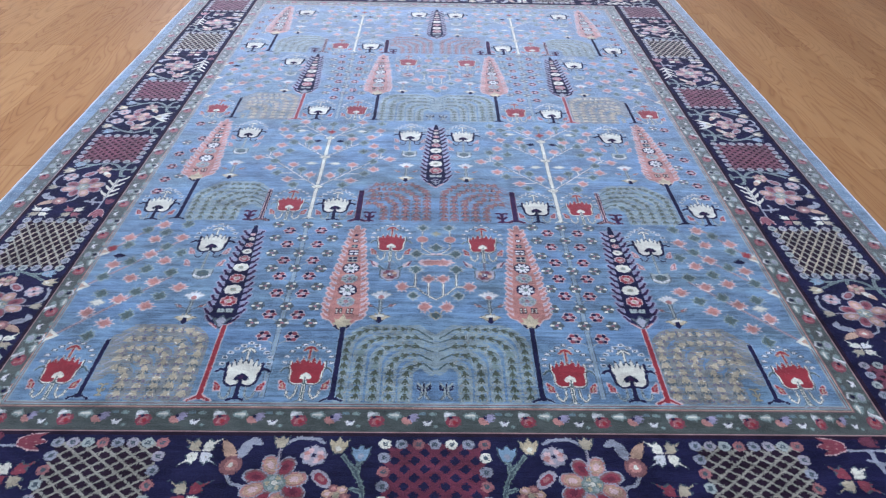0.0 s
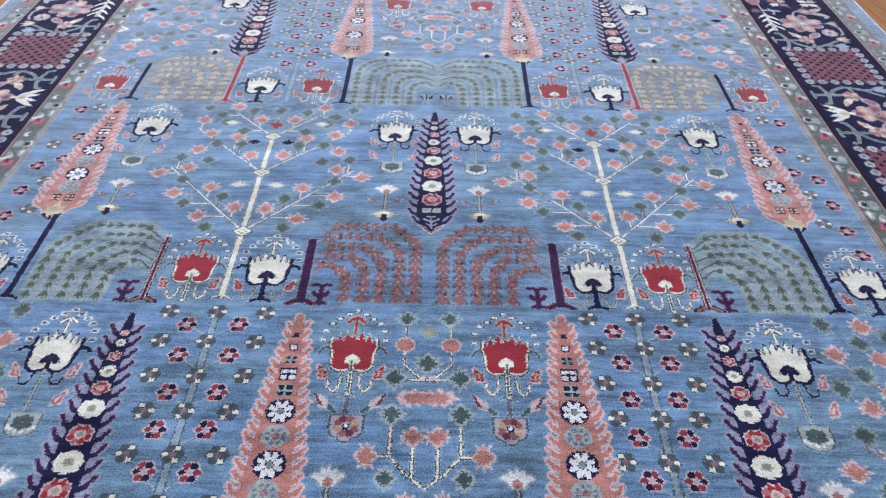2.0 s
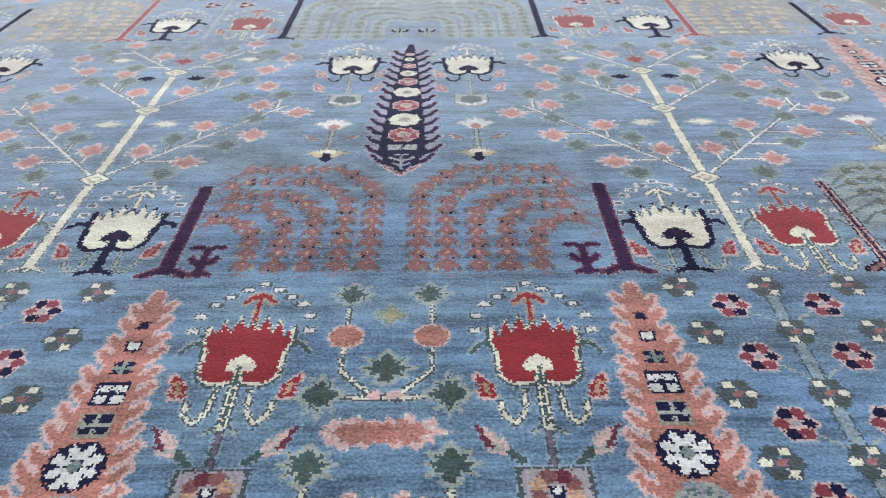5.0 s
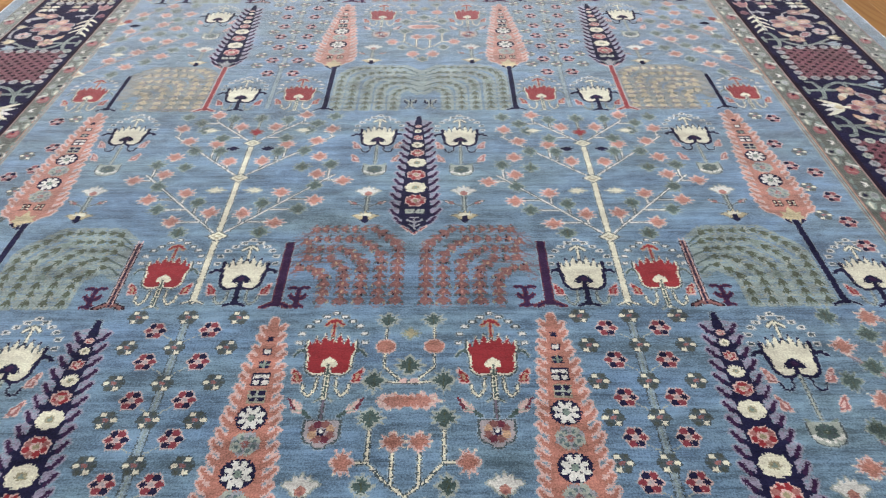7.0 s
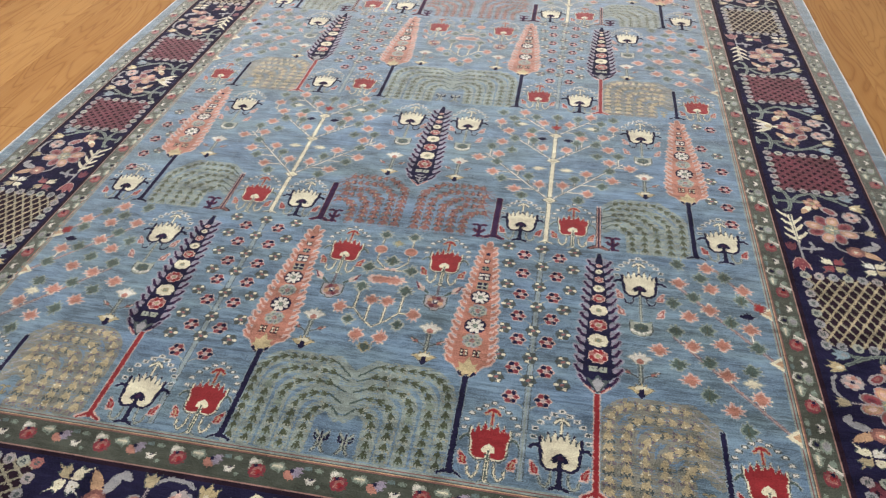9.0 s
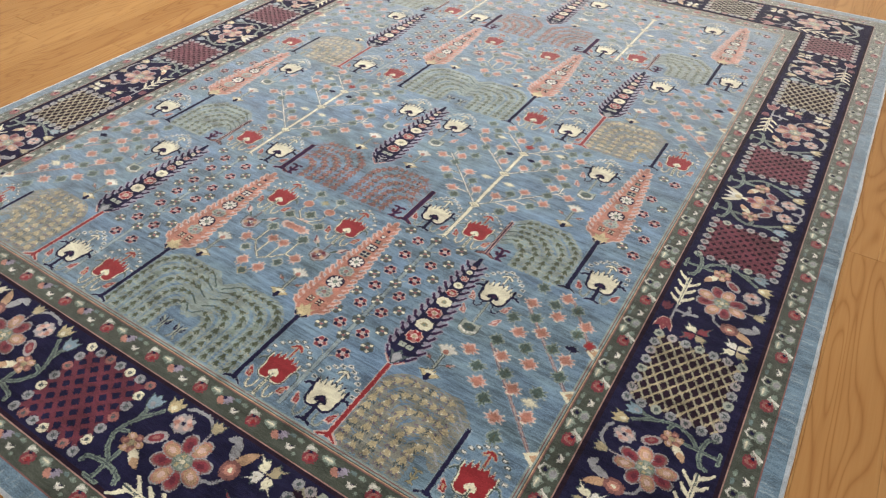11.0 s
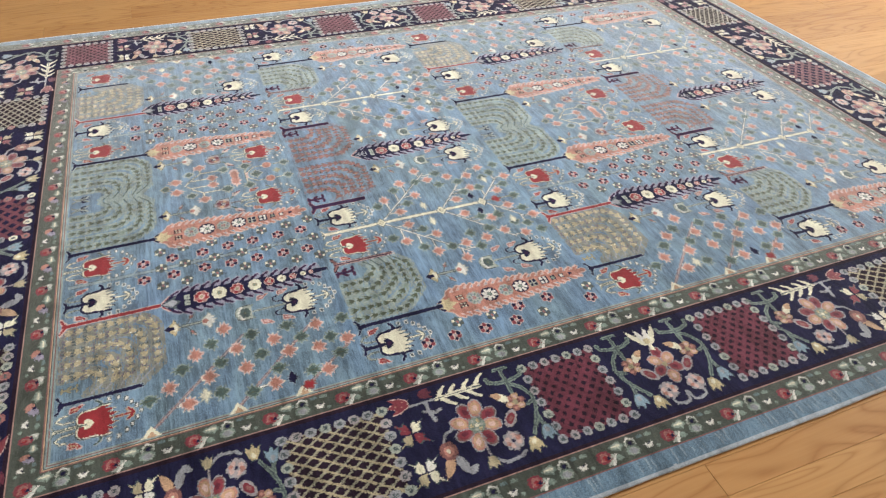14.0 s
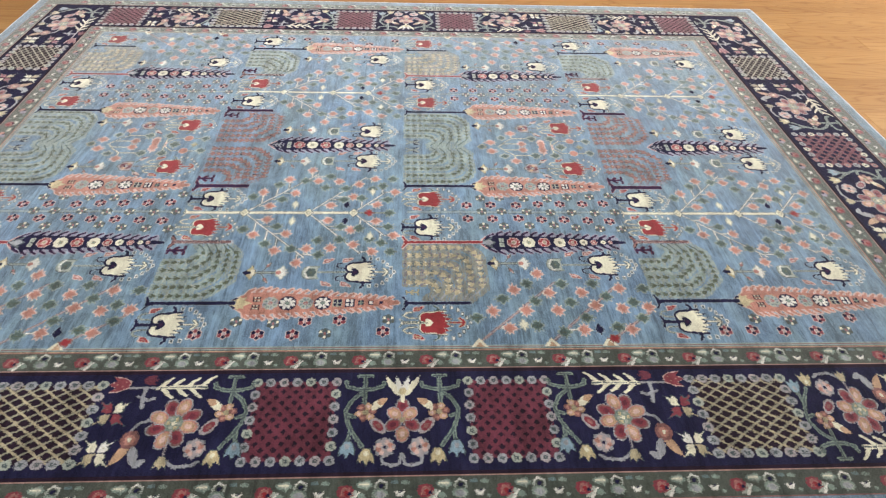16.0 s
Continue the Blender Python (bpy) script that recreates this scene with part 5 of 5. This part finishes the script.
for y0 in B_ROWS:
    both("willow", "willow_brick", lambda: willow(-1, "brick", "dusk", "mauve", "bark", (0.280, 0.240, 0.202, 0.167, 0.132), (0.280, 0.237, 0.192, 0.149, 0.103), 0.055, 0.0268, 0.0345, 0.014, 0.064, True, 0.9), 0.312, y0)
    both("trunk", "trunk_purple", lambda: trunk(0.225, "purple", "plum", 0.0185), 0.322, y0 + 0.004, left=(0.008, 0), right=(0.005, 0), z=0.0004)
    both("small_plant", "plant_purple", lambda: small_plant("purple"), 0.268, y0 + 0.004, right=(0.004, 0))
    motif("cypress", "cypress_mid", lambda: cypress_dark(False), -0.003, y0 + 0.268, z=0.0003)
    both("tulip", "tulip_cup", lambda: tulip_white(False), 0.130, y0 + 0.684, left=(0.004, 0.006))
    both("pendant", "pendant_white", lambda: pendant("white"), 0.130, y0 + 0.546, left=(0.004, 0.004), size=(0.76, 0.86))
    both("posy", "posy", posy, 0.134, y0 + 0.328)
    both("tulip", "tulip_white", tulip_white, 0.414, y0 + 0.066, left=(0.003, 0.008), right=(0.005, 0))
    both("blossom_tree", "blossom_tree", blossom_tree, 0.512, y0 + 0.010, left=(0.004, 0.010))
    both("tulip", "tulip_red_low", lambda: tulip_red(False), 0.606, y0 + 0.066, left=(0.008, 0.008))
    both("trunk", "trunk_striped", lambda: trunk(0.225, "brick", "wine", 0.014, True), 0.697, y0 + 0.004, z=0.0004)
    both("willow", "willow_green", lambda: willow(1, "fern", "sage", "green", "haze", (0.268, 0.234, 0.200, 0.168, 0.138), (0.283, 0.238, 0.194, 0.150, 0.108), 0.050, 0.0290, 0.0300, 0.010, 0.080, True, 0.8), 0.706, y0)
    both("small_plant", "plant_purple", lambda: small_plant("purple"), 0.746, y0 + 0.004)
    both("trunk", "trunk_navy", lambda: trunk(0.305, "navy", None, 0.0168), 1.026, y0 + 0.004, z=0.0004)
    both("cypress", "cypress_pink", cypress_pink, 1.026, y0 + 0.295, left=(-0.014, 0), z=0.0003)
    both("tulip", "tulip_white", tulip_white, 1.124, y0 + 0.060)
    both("tulip", "tulip_cup", lambda: tulip_white(False), 0.868, y0 + 0.690, left=(-0.034, 0.008))
    both("pendant", "pendant_white", lambda: pendant("white"), 0.870, y0 + 0.550, left=(-0.032, 0.008), size=(0.76, 0.86))
    both("posy", "posy", posy, 0.870, y0 + 0.328, left=(-0.028, 0.008))
    for i, (x, yy) in enumerate(OUTER):
        both("rosette" if i % 3 else "pale_rosette", "rosette_bright" if i % 3 else "rosette_pale", rosette_bright if i % 3 else rosette_pale, x, y0 + yy, size=(0.92, 0.92))

# main border
MID = 1.805
NET_RED = lambda: lattice(0.262, 0.272, "plum", "wine", ("grey", "silver", "grey", "celadon"), 0.040, 0.020)
NET_PALE = lambda: lattice(0.275, 0.268, "wheat", "wine", ("grey", "silver", "grey", "celadon"), 0.036, 0.0085, 0.75, cross="straw")
for s in (1, -1):
    bx = s * 1.504
    for d in (1, -1):
        for at, key, make in ((0.325, "net_red", NET_RED), (1.770, "net_red", NET_RED), (1.060, "net_pale", NET_PALE)):
            motif("netted_panel", key, make, bx, MID + d * at, turn=90 if s > 0 else -90, size=(0.93 if key == "net_red" else 1.08, 1.0))
        inner = s * 1.336
        outer = s * 1.670
        # between the near red net and the pale one the feather lies by the field, past the pale net by the rim
        motif("flower_panel", "flower_panel", flower_panel, inner, MID + d * 0.448, turn=90 * d, flip=False, size=(0.96, 1.0 * (-s * d)))
        motif("flower_panel", "flower_panel", flower_panel, outer, MID + d * 1.216, turn=90 * d, size=(0.86, 1.0 * (s * d)))
    motif("lily_panel", "lily_panel", lily_panel, s * 1.338, MID, turn=-90 * s, size=(0.96, 1.0))
for end, yc in ((-1, -0.281), (1, 3.886)):
    motif("netted_panel", "net_red_end", lambda: lattice(0.262, 0.262, "plum", "navy", ("grey", "coral", "grey", "cream"), 0.052, 0.021), 0.0, yc, size=(1.06, 1.0))
    for s in (1, -1):
        motif("netted_panel", "net_pale_end", lambda: lattice(0.275, 0.262, "straw", "wine", ("grey", "silver", "celadon", "coral"), 0.036, 0.0085, 0.75), s * 0.875, yc, size=(1.05, 1.0))
        motif("flower_panel", "flower_panel", flower_panel, s * 0.168, yc + end * 0.166, flip=s < 0, size=(1.12, -end))
        motif("flower_panel", "flower_panel", flower_panel, s * 1.640, yc - end * 0.166, flip=s > 0, size=(1.22, end))

# narrow borders
STEP = 0.2165
SPRIG_END = lambda: guard_sprig(True)
for s in (1, -1):
    for edge, low, high, shift in ((1.314, -0.112, 3.720, 0.041), (1.766, -0.530, 4.150, 0.030)):
        for i in range(-12, 12):
            y = MID + i * STEP + shift
            if low <= y and y + STEP <= high:
                motif("guard_sprig", "guard_sprig", guard_sprig, s * edge, y, turn=90 * s, flip=s < 0)
for near_edge, far_edge, reach in ((-0.104, 3.701, 1.25), (-0.522, 4.138, 1.70)):
    for i in range(-9, 9):
        x = i * STEP + 0.018
        if -reach <= x and x + STEP <= reach:
            motif("guard_sprig", "sprig_end", SPRIG_END, x, near_edge)
            motif("guard_sprig", "sprig_end", SPRIG_END, x, far_edge, size=(1, -1))
# the repeats that are squeezed in at the corners
for near_edge, far_edge, ends in ((-0.104, 3.701, ((-1.243, 0.82), (1.1005, 0.66))), (-0.522, 4.138, ((-1.688, 0.87), (1.5335, 0.71)))):
    for x, wide in ends:
        motif("guard_sprig", "sprig_end", SPRIG_END, x, near_edge, size=(wide, 1))
        motif("guard_sprig", "sprig_end", SPRIG_END, x, far_edge, size=(wide, -1))

# overcast selvedge
for i in range(11):
    for s in (1, -1):
        motif("selvedge_weft", "weft_ticks", weft_ticks, s * (1.773 if s > 0 else 1.768), YA + 0.06 + i * 0.43, turn=90, flip=False, size=(1, -s))
for i in range(8):
    motif("selvedge_weft", "weft_ticks", weft_ticks, -1.75 + i * 0.435, YA + 0.010, size=(1, 0.95))
    motif("selvedge_weft", "weft_ticks", weft_ticks, -1.75 + i * 0.435, 4.152, size=(1, 0.90))

# ---- floor strips, last ----
PW = 0.1015
OFF = 1.948


def strip_mesh(length, wide=1):
    """One bevelled floor strip, its near end at the origin."""
    w, b = PW * wide / 2 - 0.0003, 0.0006
    v = []
    for z, k in ((FLOOR_Z - 0.012, 0.0), (FLOOR_Z - b, 0.0), (FLOOR_Z, b)):
        v += [(-w + k, 0.0007 + k, z), (w - k, 0.0007 + k, z), (w - k, length - 0.0007 - k, z), (-w + k, length - 0.0007 - k, z)]
    f = [(8, 9, 10, 11)]
    for r in (0, 4):
        f += [(r + i, r + (i + 1) % 4, r + 4 + (i + 1) % 4, r + 4 + i) for i in range(4)]
    return v, f


LENGTHS = (1.2, 1.55, 1.9, 2.3)
STRIPS = {(L, w): mesh_of("strip", *strip_mesh(L, w), [TIMBER]) for L in LENGTHS + (0.5, 0.6, 0.7, 0.95, 1.05, 1.3, 1.4, 1.7, 1.8) for w in (1, 2)}
near, rest_v, rest_f = 0, [], []
prng = random.Random(21)


def lay(x, y, L, wide):
    """One strip, or its joined copy away from the rug."""
    global near
    hidden = abs(x) < 1.65 and y > -0.45 and y + L < 4.05
    close = (1.65 < abs(x) < 3.6 and y + L > -0.8 and y < 6.2) or (abs(x) <= 1.7 and 2.5 < y < 6.0)
    if hidden:
        return
    if y + L <= Y1 + 0.1 and y >= Y0 - 0.1 and close and near < 300 and (L, wide) in STRIPS:
        ob = new("strip", STRIPS[(L, wide)])
        ob.parent = floor
        ob.matrix_basis = pose(x, y, 0)
        near += 1
        return
    ya, yb = max(y, Y0), min(y + L, Y1)
    if yb - ya > 0.02:
        v, f = strip_mesh(yb - ya, wide)
        base = len(rest_v)
        rest_v.extend([(px + x, py + ya, pz) for px, py, pz in v])
        rest_f.extend([tuple(q + base for q in face) for face in f])


# the strips lie in pairs: now and then one double board takes the place of two
for k in range(int((X0 - OFF) / PW) - 1, int((X1 - OFF) / PW) - 1, 2):
    edge = OFF - PW + PW * (k + k % 2)
    home = abs(edge - (OFF - PW)) < 0.01
    y = (1.70 - 3 * 1.9) if home else Y0 - prng.uniform(0, 1.6)
    while y < Y1:
        L = 1.9 if home else prng.choice(LENGTHS)
        if (home and y < 1.6) or (not home and prng.random() < 0.3):
            lay(edge + PW, y, L, 2)
        else:
            lay(edge + PW * 0.5, y, L, 1)
            cut = prng.choice((0.5, round(L - 0.5, 2), 0.6, round(L - 0.6, 2)))
            lay(edge + PW * 1.5, y, cut, 1)
            lay(edge + PW * 1.5, y + cut, round(L - cut, 2), 1)
        y += L
rest = new("strips", mesh_of("strips", rest_v, rest_f, [TIMBER]))
rest.parent = floor
tagged(rest, kind="stuff")
